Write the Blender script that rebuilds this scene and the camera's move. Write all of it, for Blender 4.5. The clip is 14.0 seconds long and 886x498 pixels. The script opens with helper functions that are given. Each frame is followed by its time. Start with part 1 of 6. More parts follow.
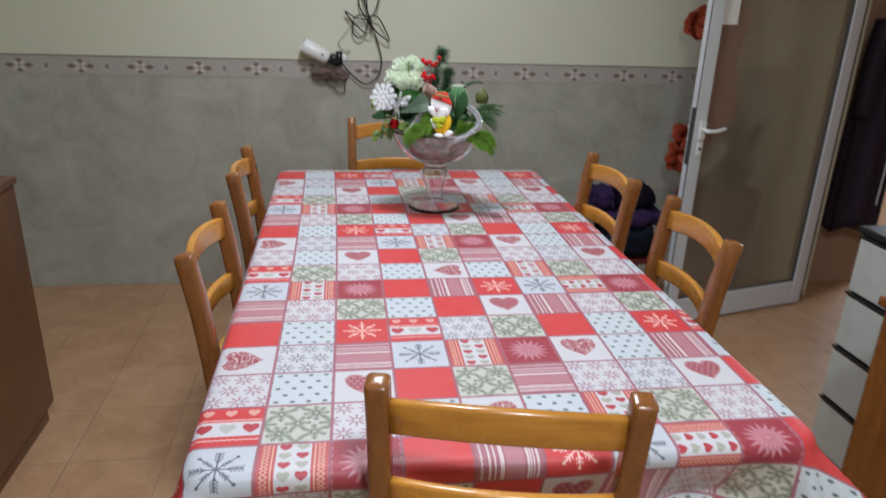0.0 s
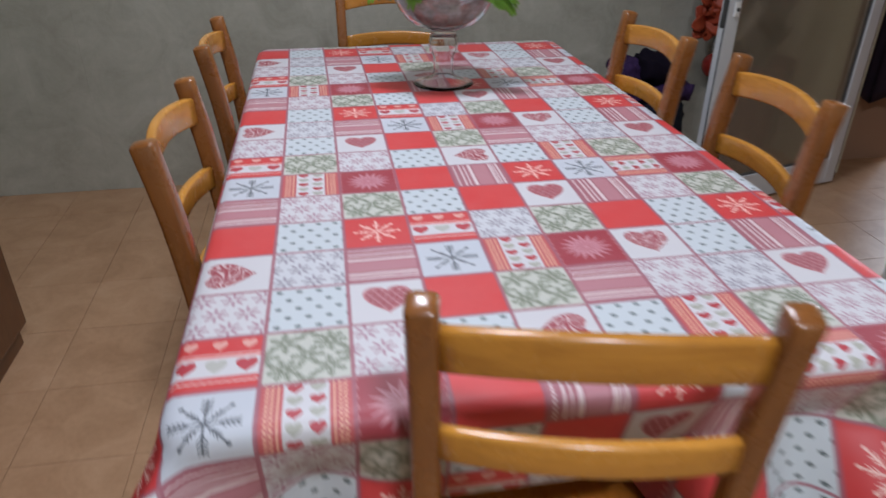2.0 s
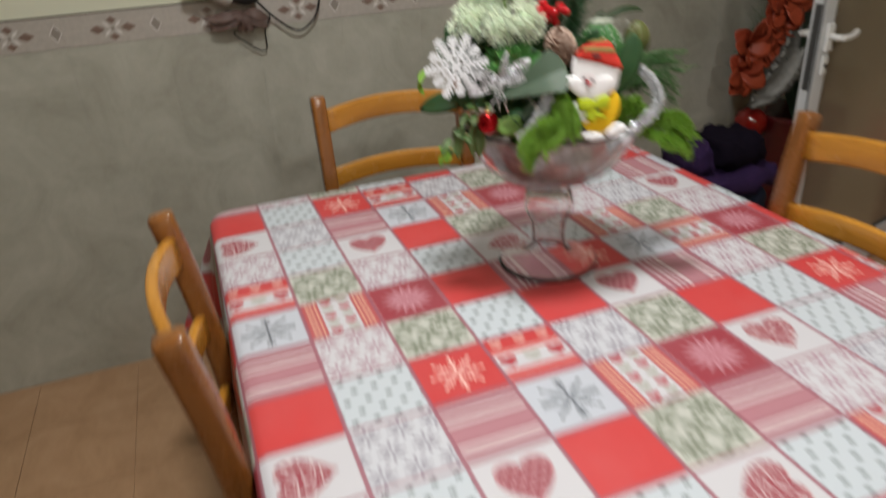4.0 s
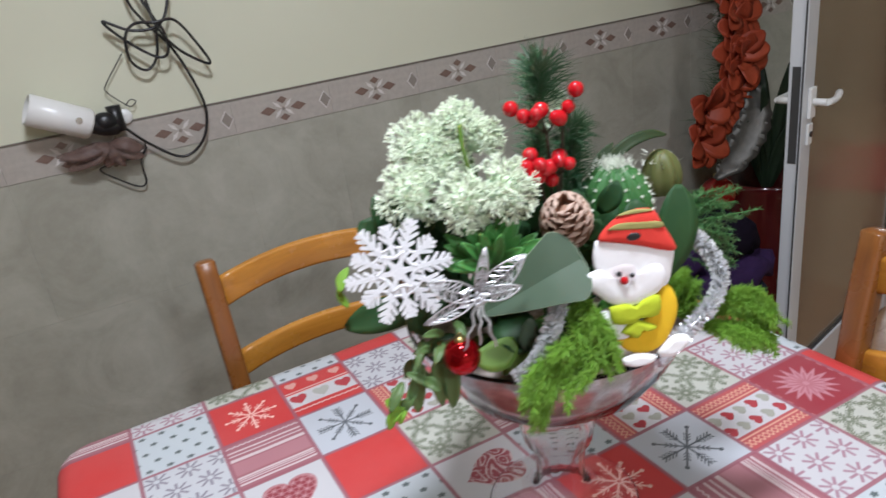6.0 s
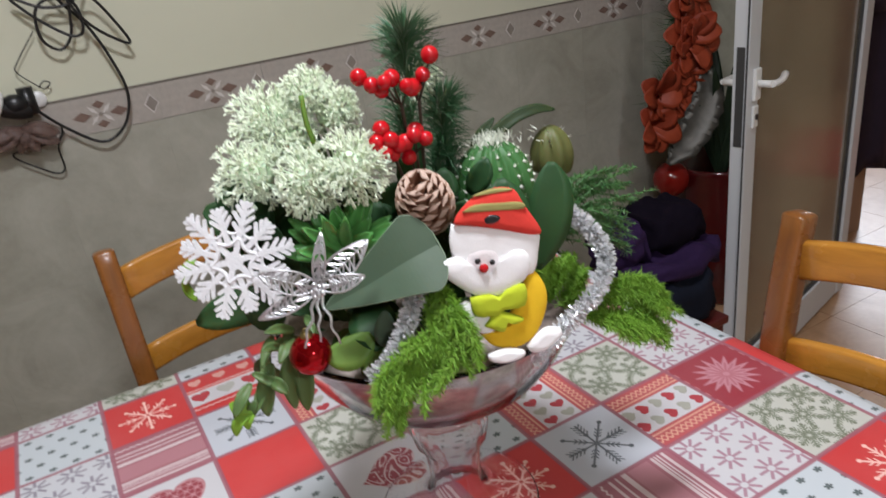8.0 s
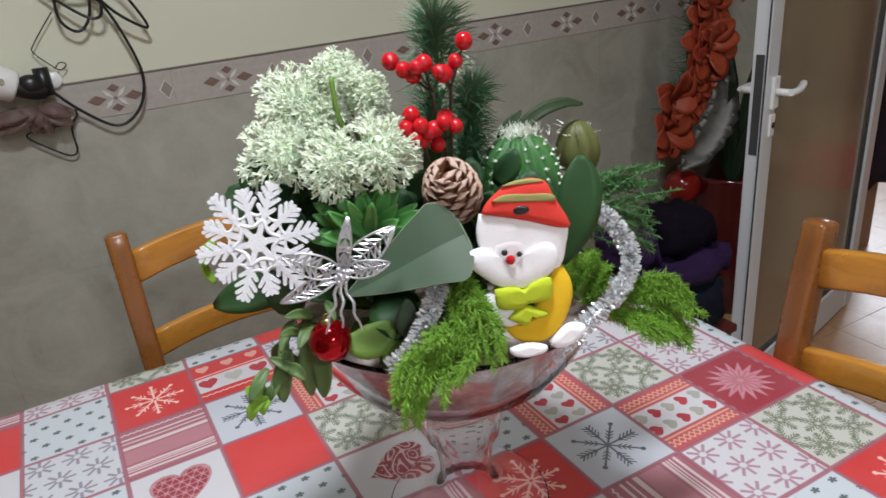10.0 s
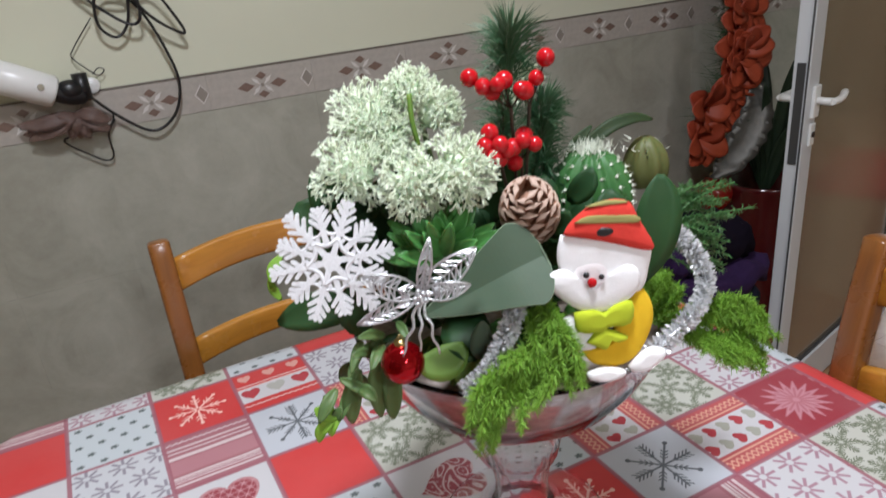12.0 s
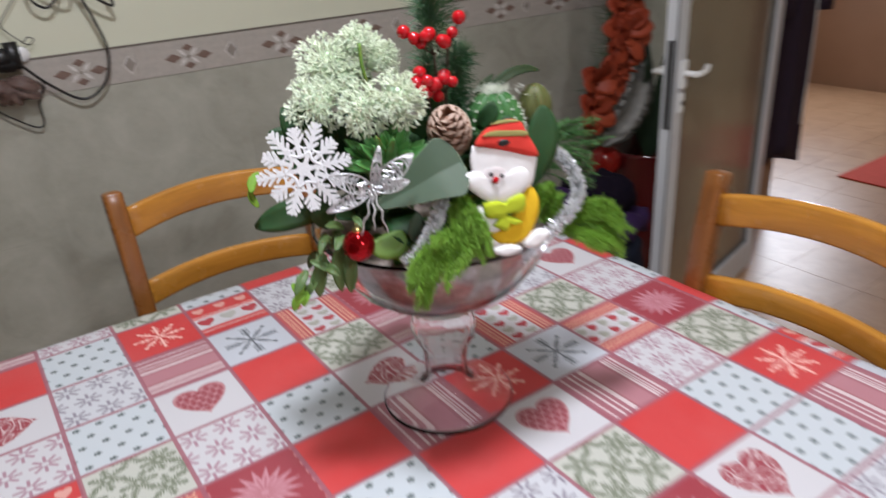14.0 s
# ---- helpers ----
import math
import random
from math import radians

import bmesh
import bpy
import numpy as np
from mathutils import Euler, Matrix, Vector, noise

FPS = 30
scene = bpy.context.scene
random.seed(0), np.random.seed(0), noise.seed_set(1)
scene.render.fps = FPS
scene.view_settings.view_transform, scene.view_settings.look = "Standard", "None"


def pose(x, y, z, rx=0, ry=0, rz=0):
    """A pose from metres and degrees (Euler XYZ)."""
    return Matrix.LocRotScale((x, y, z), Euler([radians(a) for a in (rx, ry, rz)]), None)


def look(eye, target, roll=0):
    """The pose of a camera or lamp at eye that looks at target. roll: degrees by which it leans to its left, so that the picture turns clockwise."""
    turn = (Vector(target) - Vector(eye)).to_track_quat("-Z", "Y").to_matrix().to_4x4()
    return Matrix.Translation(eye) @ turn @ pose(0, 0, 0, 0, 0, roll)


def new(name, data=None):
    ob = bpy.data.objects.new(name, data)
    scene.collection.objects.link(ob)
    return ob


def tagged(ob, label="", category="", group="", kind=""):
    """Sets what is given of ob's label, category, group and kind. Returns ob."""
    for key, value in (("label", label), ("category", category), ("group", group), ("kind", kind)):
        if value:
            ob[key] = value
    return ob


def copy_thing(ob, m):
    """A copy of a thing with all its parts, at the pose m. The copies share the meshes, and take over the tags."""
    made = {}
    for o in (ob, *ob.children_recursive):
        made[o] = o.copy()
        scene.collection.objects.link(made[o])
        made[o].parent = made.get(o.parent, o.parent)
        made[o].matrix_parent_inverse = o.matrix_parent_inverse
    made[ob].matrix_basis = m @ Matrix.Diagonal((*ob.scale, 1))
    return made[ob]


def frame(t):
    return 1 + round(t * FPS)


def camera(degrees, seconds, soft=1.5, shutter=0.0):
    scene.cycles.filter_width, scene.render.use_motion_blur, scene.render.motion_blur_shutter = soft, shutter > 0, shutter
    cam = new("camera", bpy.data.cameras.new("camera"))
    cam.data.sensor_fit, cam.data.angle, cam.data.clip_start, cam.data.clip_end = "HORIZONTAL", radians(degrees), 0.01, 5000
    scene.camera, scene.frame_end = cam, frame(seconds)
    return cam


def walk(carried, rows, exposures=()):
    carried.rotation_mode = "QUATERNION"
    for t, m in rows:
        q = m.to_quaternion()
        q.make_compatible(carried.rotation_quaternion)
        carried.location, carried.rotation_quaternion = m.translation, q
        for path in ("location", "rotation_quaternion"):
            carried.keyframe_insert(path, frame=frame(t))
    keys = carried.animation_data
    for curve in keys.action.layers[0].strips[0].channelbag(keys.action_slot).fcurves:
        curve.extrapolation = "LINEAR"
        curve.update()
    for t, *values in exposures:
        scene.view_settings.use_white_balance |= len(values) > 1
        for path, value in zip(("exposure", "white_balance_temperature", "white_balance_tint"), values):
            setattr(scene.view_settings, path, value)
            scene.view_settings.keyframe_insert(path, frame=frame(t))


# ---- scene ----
cam = camera(65.0, 14.0, soft=1.5, shutter=0.9)
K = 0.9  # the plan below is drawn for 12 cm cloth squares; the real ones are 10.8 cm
PATH = [
    (0, (0.260, -0.878, 1.589), (0.542, 0.977, 0.895), 2.00),
    (0.5, (0.304, -0.862, 1.536), (0.525, 1.028, 0.919), 1.59),
    (1, (0.352, -0.862, 1.485), (0.530, 0.977, 0.721), 0.69),
    (1.5, (0.310, -0.733, 1.435), (0.502, 1.036, 0.523), 0.04),
    (2, (0.226, -0.585, 1.445), (0.522, 1.142, 0.482), 0.22),
    (2.5, (0.191, -0.352, 1.414), (0.381, 1.394, 0.457), -1.82),
    (2.7, (0.182, -0.233, 1.419), (0.341, 1.535, 0.497), -3.69),
    (3, (0.142, -0.061, 1.433), (0.308, 1.700, 0.500), -3.25),
    (3.5, (0.054, 0.166, 1.454), (0.242, 1.928, 0.528), -10.23),
    (3.8, (0.043, 0.330, 1.485), (0.453, 2.054, 0.558), -6.67),
    (4, (0.020, 0.472, 1.487), (0.598, 2.160, 0.582), -3.67),
    (4.1, (0.040, 0.524, 1.506), (0.619, 2.233, 0.644), -3.88),
    (4.2, (0.050, 0.594, 1.502), (0.671, 2.316, 0.696), -3.76),
    (6.3, (0.234, 0.930, 1.505), (1.014, 2.608, 0.746), -8.24),
    (6.5, (0.258, 0.925, 1.503), (1.038, 2.599, 0.735), -8.29),
    (7, (0.301, 0.920, 1.502), (1.113, 2.590, 0.759), -8.73),
    (7.5, (0.311, 0.926, 1.482), (1.094, 2.597, 0.713), -9.49),
    (8, (0.317, 0.930, 1.464), (1.139, 2.571, 0.668), -7.91),
    (8.2, (0.317, 0.931, 1.461), (1.140, 2.565, 0.652), -7.27),
    (10.3, (0.294, 0.950, 1.455), (1.099, 2.600, 0.662), -5.50),
    (10.5, (0.285, 0.958, 1.458), (1.083, 2.612, 0.665), -5.33),
    (11, (0.270, 0.975, 1.478), (1.078, 2.641, 0.720), -5.88),
    (11.5, (0.270, 0.982, 1.481), (1.079, 2.648, 0.725), -6.09),
    (12, (0.269, 0.981, 1.467), (1.048, 2.648, 0.683), -5.76),
    (12.5, (0.266, 0.972, 1.455), (1.027, 2.637, 0.649), -5.59),
    (13, (0.267, 0.948, 1.448), (1.045, 2.602, 0.637), -5.45),
    (13.5, (0.237, 0.897, 1.457), (1.060, 2.526, 0.638), -5.26),
    (14, (0.140, 0.813, 1.474), (1.128, 2.334, 0.632), -4.02),
]
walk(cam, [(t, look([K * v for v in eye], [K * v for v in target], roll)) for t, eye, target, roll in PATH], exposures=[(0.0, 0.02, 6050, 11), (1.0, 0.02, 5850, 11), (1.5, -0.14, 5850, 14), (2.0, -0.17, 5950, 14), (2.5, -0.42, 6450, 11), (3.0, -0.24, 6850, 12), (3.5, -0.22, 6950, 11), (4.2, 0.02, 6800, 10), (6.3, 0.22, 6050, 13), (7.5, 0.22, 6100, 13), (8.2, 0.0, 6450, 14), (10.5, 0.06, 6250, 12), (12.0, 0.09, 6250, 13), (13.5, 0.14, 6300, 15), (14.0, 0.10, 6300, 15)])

# ---- world and lights ----
world = bpy.data.worlds.new("world")
scene.world = world
world.use_nodes = True
wn = world.node_tree
sky = wn.nodes.new("ShaderNodeTexSky")
sky.sky_type, sky.sun_disc = "NISHITA", False
sky.sun_elevation, sky.sun_rotation = radians(35), radians(80)
wn.links.new(sky.outputs[0], wn.nodes["Background"].inputs[0])
wn.nodes["Background"].inputs[1].default_value = 0.1


def lamp(name, at, target, watts, size, size_y, colour):
    data = bpy.data.lights.new(name, "AREA")
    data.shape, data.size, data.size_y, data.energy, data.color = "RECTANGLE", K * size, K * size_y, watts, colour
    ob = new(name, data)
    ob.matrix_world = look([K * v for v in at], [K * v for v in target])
    return ob


CEIL = 2.75
lamp("ceiling_light", (0.40, 1.20, CEIL - 0.03), (0.40, 1.20, 0), 29, 0.30, 0.30, (0.93, 0.96, 1.0))
lamp("ceiling_light", (0.56, -1.10, CEIL - 0.03), (0.56, -1.10, 0), 36, 0.30, 0.30, (0.93, 0.96, 1.0))
lamp("window_light", (6.1, 4.3, 1.85), (3.1, 2.4, 1.6), 47, 1.1, 1.1, (0.86, 0.93, 1.0))


# ---- material kit ----
class S:
    """A value in a node tree, with arithmetic."""

    def __init__(self, nt, out):
        self.nt, self.out = nt, out

    def op(self, kind, b=None, c=None, flip=False):
        n = self.nt.nodes.new("ShaderNodeMath")
        n.operation = kind
        args = [self, b, c] if not flip else [b, self, c]
        for i, a in enumerate(args):
            if a is None:
                continue
            if isinstance(a, S):
                self.nt.links.new(a.out, n.inputs[i])
            else:
                n.inputs[i].default_value = a
        return S(self.nt, n.outputs[0])

    def __add__(self, o): return self.op("ADD", o)
    def __radd__(self, o): return self.op("ADD", o)
    def __sub__(self, o): return self.op("SUBTRACT", o)
    def __rsub__(self, o): return self.op("SUBTRACT", o, flip=True)
    def __mul__(self, o): return self.op("MULTIPLY", o)
    def __rmul__(self, o): return self.op("MULTIPLY", o)
    def __truediv__(self, o): return self.op("DIVIDE", o)
    def __abs__(self): return self.op("ABSOLUTE")
    def mod(self, o): return self.op("FLOORED_MODULO", o)
    def mx(self, o): return self.op("MAXIMUM", o)
    def mn(self, o): return self.op("MINIMUM", o)
    def sqrt(self): return self.op("SQRT")
    def sin(self): return self.op("SINE")
    def cos(self): return self.op("COSINE")
    def floor(self): return self.op("FLOOR")

    def below(self, edge, soft=0.006):
        n = self.nt.nodes.new("ShaderNodeMapRange")
        n.interpolation_type = "SMOOTHSTEP"
        self.nt.links.new(self.out, n.inputs[0])
        n.inputs[1].default_value, n.inputs[2].default_value = edge - soft, edge + soft
        n.inputs[3].default_value, n.inputs[4].default_value = 1.0, 0.0
        return S(self.nt, n.outputs[0])

    def over(self, edge, soft=0.006):
        return 1.0 - self.below(edge, soft)


class Mat:
    """A node material under construction."""

    def __init__(self, name, rough=0.6, metal=0.0, spec=0.5):
        self.m = bpy.data.materials.new(name)
        self.m.use_nodes = True
        self.nt = self.m.node_tree
        self.b = self.nt.nodes["Principled BSDF"]
        self.b.inputs["Roughness"].default_value = rough
        self.b.inputs["Metallic"].default_value = metal
        self.b.inputs["Specular IOR Level"].default_value = spec
        self.height = None

    def coord(self, kind="Object"):
        n = self.nt.nodes.new("ShaderNodeTexCoord")
        return n.outputs[kind]

    def world_place(self):
        n = self.nt.nodes.new("ShaderNodeNewGeometry")
        return n.outputs["Position"]

    def noise(self, scale, detail=4.0, rough=0.6, stretch=(1, 1, 1), kind="Object", dist=0.0):
        mp = self.nt.nodes.new("ShaderNodeMapping")
        mp.inputs["Scale"].default_value = stretch
        src = self.world_place() if kind == "World" else self.coord(kind)
        self.nt.links.new(src, mp.inputs[0])
        n = self.nt.nodes.new("ShaderNodeTexNoise")
        n.inputs["Scale"].default_value, n.inputs["Detail"].default_value = scale, detail
        n.inputs["Roughness"].default_value, n.inputs["Distortion"].default_value = rough, dist
        self.nt.links.new(mp.outputs[0], n.inputs["Vector"])
        return S(self.nt, n.outputs[0])

    def random(self):
        n = self.nt.nodes.new("ShaderNodeObjectInfo")
        return S(self.nt, n.outputs["Random"])

    def island(self):
        n = self.nt.nodes.new("ShaderNodeNewGeometry")
        return S(self.nt, n.outputs["Random Per Island"])

    def uv(self):
        n = self.nt.nodes.new("ShaderNodeTexCoord")
        s = self.nt.nodes.new("ShaderNodeSeparateXYZ")
        self.nt.links.new(n.outputs["UV"], s.inputs[0])
        return S(self.nt, s.outputs[0]), S(self.nt, s.outputs[1])

    def mix(self, f, a, b):
        n = self.nt.nodes.new("ShaderNodeMix")
        n.data_type = "RGBA"
        for sock, v in ((n.inputs[0], f), (n.inputs[6], a), (n.inputs[7], b)):
            if isinstance(v, S):
                self.nt.links.new(v.out, sock)
            elif isinstance(v, (int, float)):
                sock.default_value = v
            else:
                sock.default_value = (*v[:3], 1)
        return S(self.nt, n.outputs[2])

    def ramp(self, f, stops):
        n = self.nt.nodes.new("ShaderNodeValToRGB")
        r = n.color_ramp
        while len(r.elements) < len(stops):
            r.elements.new(0.5)
        for e, (p, c) in zip(r.elements, stops):
            e.position, e.color = p, (*c, 1)
        self.nt.links.new(f.out, n.inputs[0])
        return S(self.nt, n.outputs[0])

    def colour(self, c):
        if isinstance(c, S):
            self.nt.links.new(c.out, self.b.inputs["Base Color"])
        else:
            self.b.inputs["Base Color"].default_value = (*c, 1)
        return self

    def rough(self, v):
        self.nt.links.new(v.out, self.b.inputs["Roughness"])
        return self

    def bump(self, v, strength=0.2, distance=0.002):
        n = self.nt.nodes.new("ShaderNodeBump")
        n.inputs["Strength"].default_value, n.inputs["Distance"].default_value = strength, distance
        self.nt.links.new(v.out, n.inputs["Height"])
        self.nt.links.new(n.outputs[0], self.b.inputs["Normal"])
        return self

    def set(self, **kw):
        for k, v in kw.items():
            self.b.inputs[k.replace("_", " ")].default_value = v
        return self


def plain(name, c, rough=0.5, metal=0.0, vary=0.12, scale=30.0, bump=0.0, spec=0.5):
    k = Mat(name, rough, metal)
    k.set(Specular_IOR_Level=spec)
    n = k.noise(scale, 3)
    dark = tuple(x * (1 - vary) for x in c)
    light = tuple(min(1, x * (1 + vary)) for x in c)
    k.colour(k.mix(n, dark, light))
    if bump:
        k.bump(k.noise(scale * 4, 3), bump, 0.001)
    return k.m


def wood(name, dark, light, rough=0.3, axis=(1, 1, 0.08)):
    k = Mat(name, rough)
    g = k.noise(38, 5, 0.65, axis, dist=0.6)
    big = k.noise(4, 2)
    fac = (g * 0.75 + big * 0.35 + (k.random() - 0.5) * 0.12)
    k.colour(k.ramp(fac, [(0.3, dark), (0.7, light)]))
    k.rough(k.noise(25, 3) * 0.12 + (rough - 0.06))
    k.bump(g, 0.08, 0.001)
    k.set(Coat_Weight=0.35, Coat_Roughness=0.18)
    return k.m


# ---- cloth print ----
WHITE, PALE, CREAM = (0.57, 0.56, 0.58), (0.52, 0.57, 0.60), (0.50, 0.52, 0.44)
RED, DARKRED, MAUVE = (0.55, 0.020, 0.020), (0.30, 0.014, 0.030), (0.34, 0.11, 0.14)
GREY, GREEN, PINK = (0.07, 0.085, 0.10), (0.125, 0.18, 0.10), (0.72, 0.36, 0.36)


def polar(u, v, arms, turn=0.0):
    k = 2 * math.pi / arms
    a = (v.op("ARCTAN2", u) + (k / 2 + turn + 8 * k)).mod(k) - k / 2
    r = (u * u + v * v).sqrt()
    return r * a.cos(), abs(r * a.sin()), r


def asterisk(u, v, arms, rad, w, inner=0.0, turn=0.0, soft=0.008):
    al, ac, r = polar(u, v, arms, turn)
    return ac.below(w, soft) * al.below(rad, soft) * al.over(inner, soft)


def barbs(u, v, arms, places, length, w, turn=0.0):
    al, ac, r = polar(u, v, arms, turn)
    out = None
    for p in places:
        b = abs(al - ac - p).below(w * 1.3, 0.006) * ac.below(length, 0.006)
        out = b if out is None else out.mx(b)
    return out


def heart(u, v, rad, soft=0.05):
    x, y = abs(u / rad), v / rad
    q = y * 1.15 - x.sqrt() * 0.75 + 0.12
    return (x * x + q * q).below(1.0, soft)


def tiled(u, v, nx, ny, stagger=0.5):
    vv = v * ny
    row = vv.floor()
    uu = u * nx + row.mod(2.0) * stagger
    return uu.mod(1.0) - 0.5, vv.mod(1.0) - 0.5, uu.floor() + row


def printed(kind, turned=0):
    k = Mat("cloth_" + kind + ("_turned" * bool(turned)), 0.55)
    u0, v0 = k.uv()
    if turned == 1:
        u0, v0 = v0, 1.0 - u0
    elif turned == 3:
        u0, v0 = 1.0 - v0, u0
    u, v = u0 - 0.5, v0 - 0.5
    if kind == "red":
        c = k.mix(k.noise(60, 3), RED, (0.60, 0.026, 0.024))
    elif kind == "red_flake":
        f = asterisk(u, v, 8, 0.31, 0.013, 0.02).mx(barbs(u, v, 8, (0.14, 0.20), 0.055, 0.009))
        al, ac, r = polar(u, v, 8)
        f = f.mx(((al - 0.33) * (al - 0.33) + ac * ac).sqrt().below(0.026))
        c = k.mix(f * 0.88, RED, (0.86, 0.58, 0.50))
    elif kind == "branch":
        f = asterisk(u, v, 8, 0.37, 0.012).mx(barbs(u, v, 4, (0.16, 0.21, 0.26, 0.31), 0.060, 0.009))
        f = f.mx(barbs(u, v, 4, (0.10, 0.15, 0.20), 0.040, 0.009, math.pi / 4))
        al, ac, r = polar(u, v, 4, math.pi / 4)
        f = f.mx(((al - 0.36) * (al - 0.36) + ac * ac).sqrt().below(0.028))
        al, ac, r = polar(u, v, 4)
        f = f.mx(((al - 0.17) * (al - 0.17) + ac * ac).sqrt().below(0.026))
        c = k.mix(f, (0.50, 0.53, 0.58), GREY)
    elif kind == "dots":
        a, b, i = tiled(u0, v0, 4, 5)
        f = asterisk(a, b, 5, 0.19, 0.06, soft=0.03)
        c = k.mix(f, PALE, (0.06, 0.09, 0.09))
    elif kind == "pink":
        a, b, i = tiled(u0 + 0.02, v0, 2.6, 3.0)
        f = asterisk(a, b * 0.9, 8, 0.42, 0.045, 0.10, soft=0.015)
        c = k.mix(f * 0.85, WHITE, (0.33, 0.14, 0.20))
    elif kind == "grey":
        a, b, i = tiled(u0 + 0.02, v0, 2.6, 3.0)
        f = asterisk(a, b * 0.9, 8, 0.42, 0.045, 0.10, soft=0.015)
        c = k.mix(f * 0.85, (0.55, 0.56, 0.59), (0.20, 0.17, 0.22))
    elif kind == "green":  # lacy olive snowflakes on cream
        f = None
        for du, dv, n in ((0.25, 0.25, 8), (0.75, 0.27, 6), (0.24, 0.76, 6), (0.76, 0.75, 8), (0.5, 0.5, 6), (0.0, 0.5, 6), (1.0, 0.5, 6), (0.5, 0.0, 6), (0.5, 1.0, 6)):
            a, b = u0 - du, v0 - dv
            al, ac, r = polar(a, b, n, du * 2.0)
            q = asterisk(a, b, n, 0.20, 0.009, 0.02, du * 2.0, 0.008).mx(barbs(a, b, n, (0.045, 0.085, 0.125), 0.045, 0.008, du * 2.0))
            q = q.mx(((al - 0.175) * (al - 0.175) + ac * ac).sqrt().below(0.022, 0.008)).mx(abs(r - 0.045).below(0.010, 0.006))
            f = q if f is None else f.mx(q)
        c = k.mix(f * 0.92, (0.50, 0.51, 0.45), (0.10, 0.13, 0.065))
    elif kind == "heart":  # a dark red heart sprinkled with fine white stars
        f = heart(u, v, 0.32)
        a, b, i = tiled(u0, v0, 9, 10)
        lines = asterisk(a, b, 6, 0.48, 0.055, 0.0, soft=0.05)
        rim = f * (1.0 - heart(u, v + 0.004, 0.285))
        c = k.mix(f, WHITE, k.mix(lines.mx(rim * 0.6) * 0.72, (0.27, 0.016, 0.035), (0.66, 0.40, 0.42)))
    elif kind == "paisley":  # a dark red heart of scrolls laced with white
        f = heart(u, v, 0.33)
        swirl = (u * 13.0 + (v * 15.0).sin() * 1.6).sin() + (v * 17.0 + (u * 11.0).cos() * 1.8).sin()
        lobes = abs(swirl).below(0.20, 0.12).mx(abs(swirl - 1.15).below(0.14, 0.1)).mx(abs(swirl + 1.15).below(0.14, 0.1))
        a, b, i = tiled(u0, v0, 12, 13)
        seed = (a * a + b * b).sqrt().below(0.16, 0.08) * 0.55
        c = k.mix(f, WHITE, k.mix(lobes.mx(seed) * 0.85, (0.29, 0.020, 0.040), (0.66, 0.53, 0.53)))
    elif kind == "star":
        al, ac, r = polar(u, v, 16)
        spikes = (al * 0.20 + ac).below(0.080, 0.014) * al.below(0.38)
        inner = asterisk(u, v, 16, 0.24, 0.012, 0.04, soft=0.012)
        c = k.mix((spikes * 0.62).mx((u * u + v * v).sqrt().below(0.17, 0.05) * 0.55) * (1.0 - inner * 0.45), DARKRED, (0.64, 0.33, 0.39))
        fringe = (v0 * 40.0).sin().over(0.0, 0.3) * abs(u).over(0.46)
        c = k.mix(fringe * 0.4, c, PINK)
    elif kind == "stripes":
        w = None
        for y, h in ((0.10, 0.018), (0.16, 0.010), (0.20, 0.010), (0.24, 0.018), (0.62, 0.030), (0.72, 0.012), (0.80, 0.016)):
            b = abs(v0 - y).below(h)
            w = b if w is None else w.mx(b)
        zig = abs(v0 - 0.90 - abs((u0 * 14.0).mod(1.0) - 0.5) * 0.05).below(0.012)
        base = k.mix(abs(v0 - 0.43).below(0.13), MAUVE, (0.42, 0.17, 0.20))
        c = k.mix(w.mx(zig) * 0.85, base, (0.70, 0.60, 0.60))
    elif kind == "heart_row":
        white = abs(v0 - 0.42).below(0.17)
        n = (u0 * 3.0).floor()
        hu = (u0 * 3.0).mod(1.0) - 0.5
        h = heart(hu, (v0 - 0.42) * 3.0, 0.36)
        tone = k.mix(n.mod(2.0).below(0.5), (0.42, 0.42, 0.38), (0.42, 0.02, 0.035))
        c = k.mix(white, RED, WHITE)
        c = k.mix(h * white, c, tone)
        h2 = heart(hu, (v0 - 0.83) * 3.0, 0.26)
        c = k.mix(h2 * 0.7, c, (0.72, 0.45, 0.38))
        line = abs(v0 - 0.66).below(0.012).mx(abs(v0 - 0.60).below(0.012)).mx(abs(v0 - 0.17 + abs((u0 * 12.0).mod(1.0) - 0.5) * 0.04).below(0.012))
        c = k.mix(line * 0.85, c, (0.74, 0.60, 0.56))
    else:  # heart_ladder: a white band with two columns of small hearts between chain bands
        white = abs(u).below(0.24)
        col = (u0 - 0.26) / 0.24
        hu = col.mod(1.0) - 0.5
        hv = (v0 * 5.0)
        n = hv.floor() + col.floor()
        h = heart(hu, hv.mod(1.0) - 0.5, 0.36) * white
        tone = k.mix(n.mod(2.0).below(0.5), (0.36, 0.36, 0.30), (0.40, 0.016, 0.03))
        c = k.mix(white, (0.46, 0.065, 0.07), WHITE)
        c = k.mix(h, c, tone)
        wave = (v0 * 44.0).sin() * 0.04
        chain = abs(abs(u) - 0.38 - wave).below(0.014).mx(abs(abs(u) - 0.38 + wave).below(0.014))
        edge = abs(abs(u) - 0.29).below(0.012)
        c = k.mix(chain.mx(edge) * 0.75, c, (0.74, 0.44, 0.30))
    edge = abs(u).mx(abs(v)).over(0.475, 0.008)
    c = k.mix(edge * 0.9, c, (0.30, 0.075, 0.11))
    k.colour(k.mix(k.noise(9, 3, kind="World") * 0.12, c, (0.6, 0.57, 0.58)))
    weave = (u0 * 330.0).sin() * (v0 * 330.0).sin()
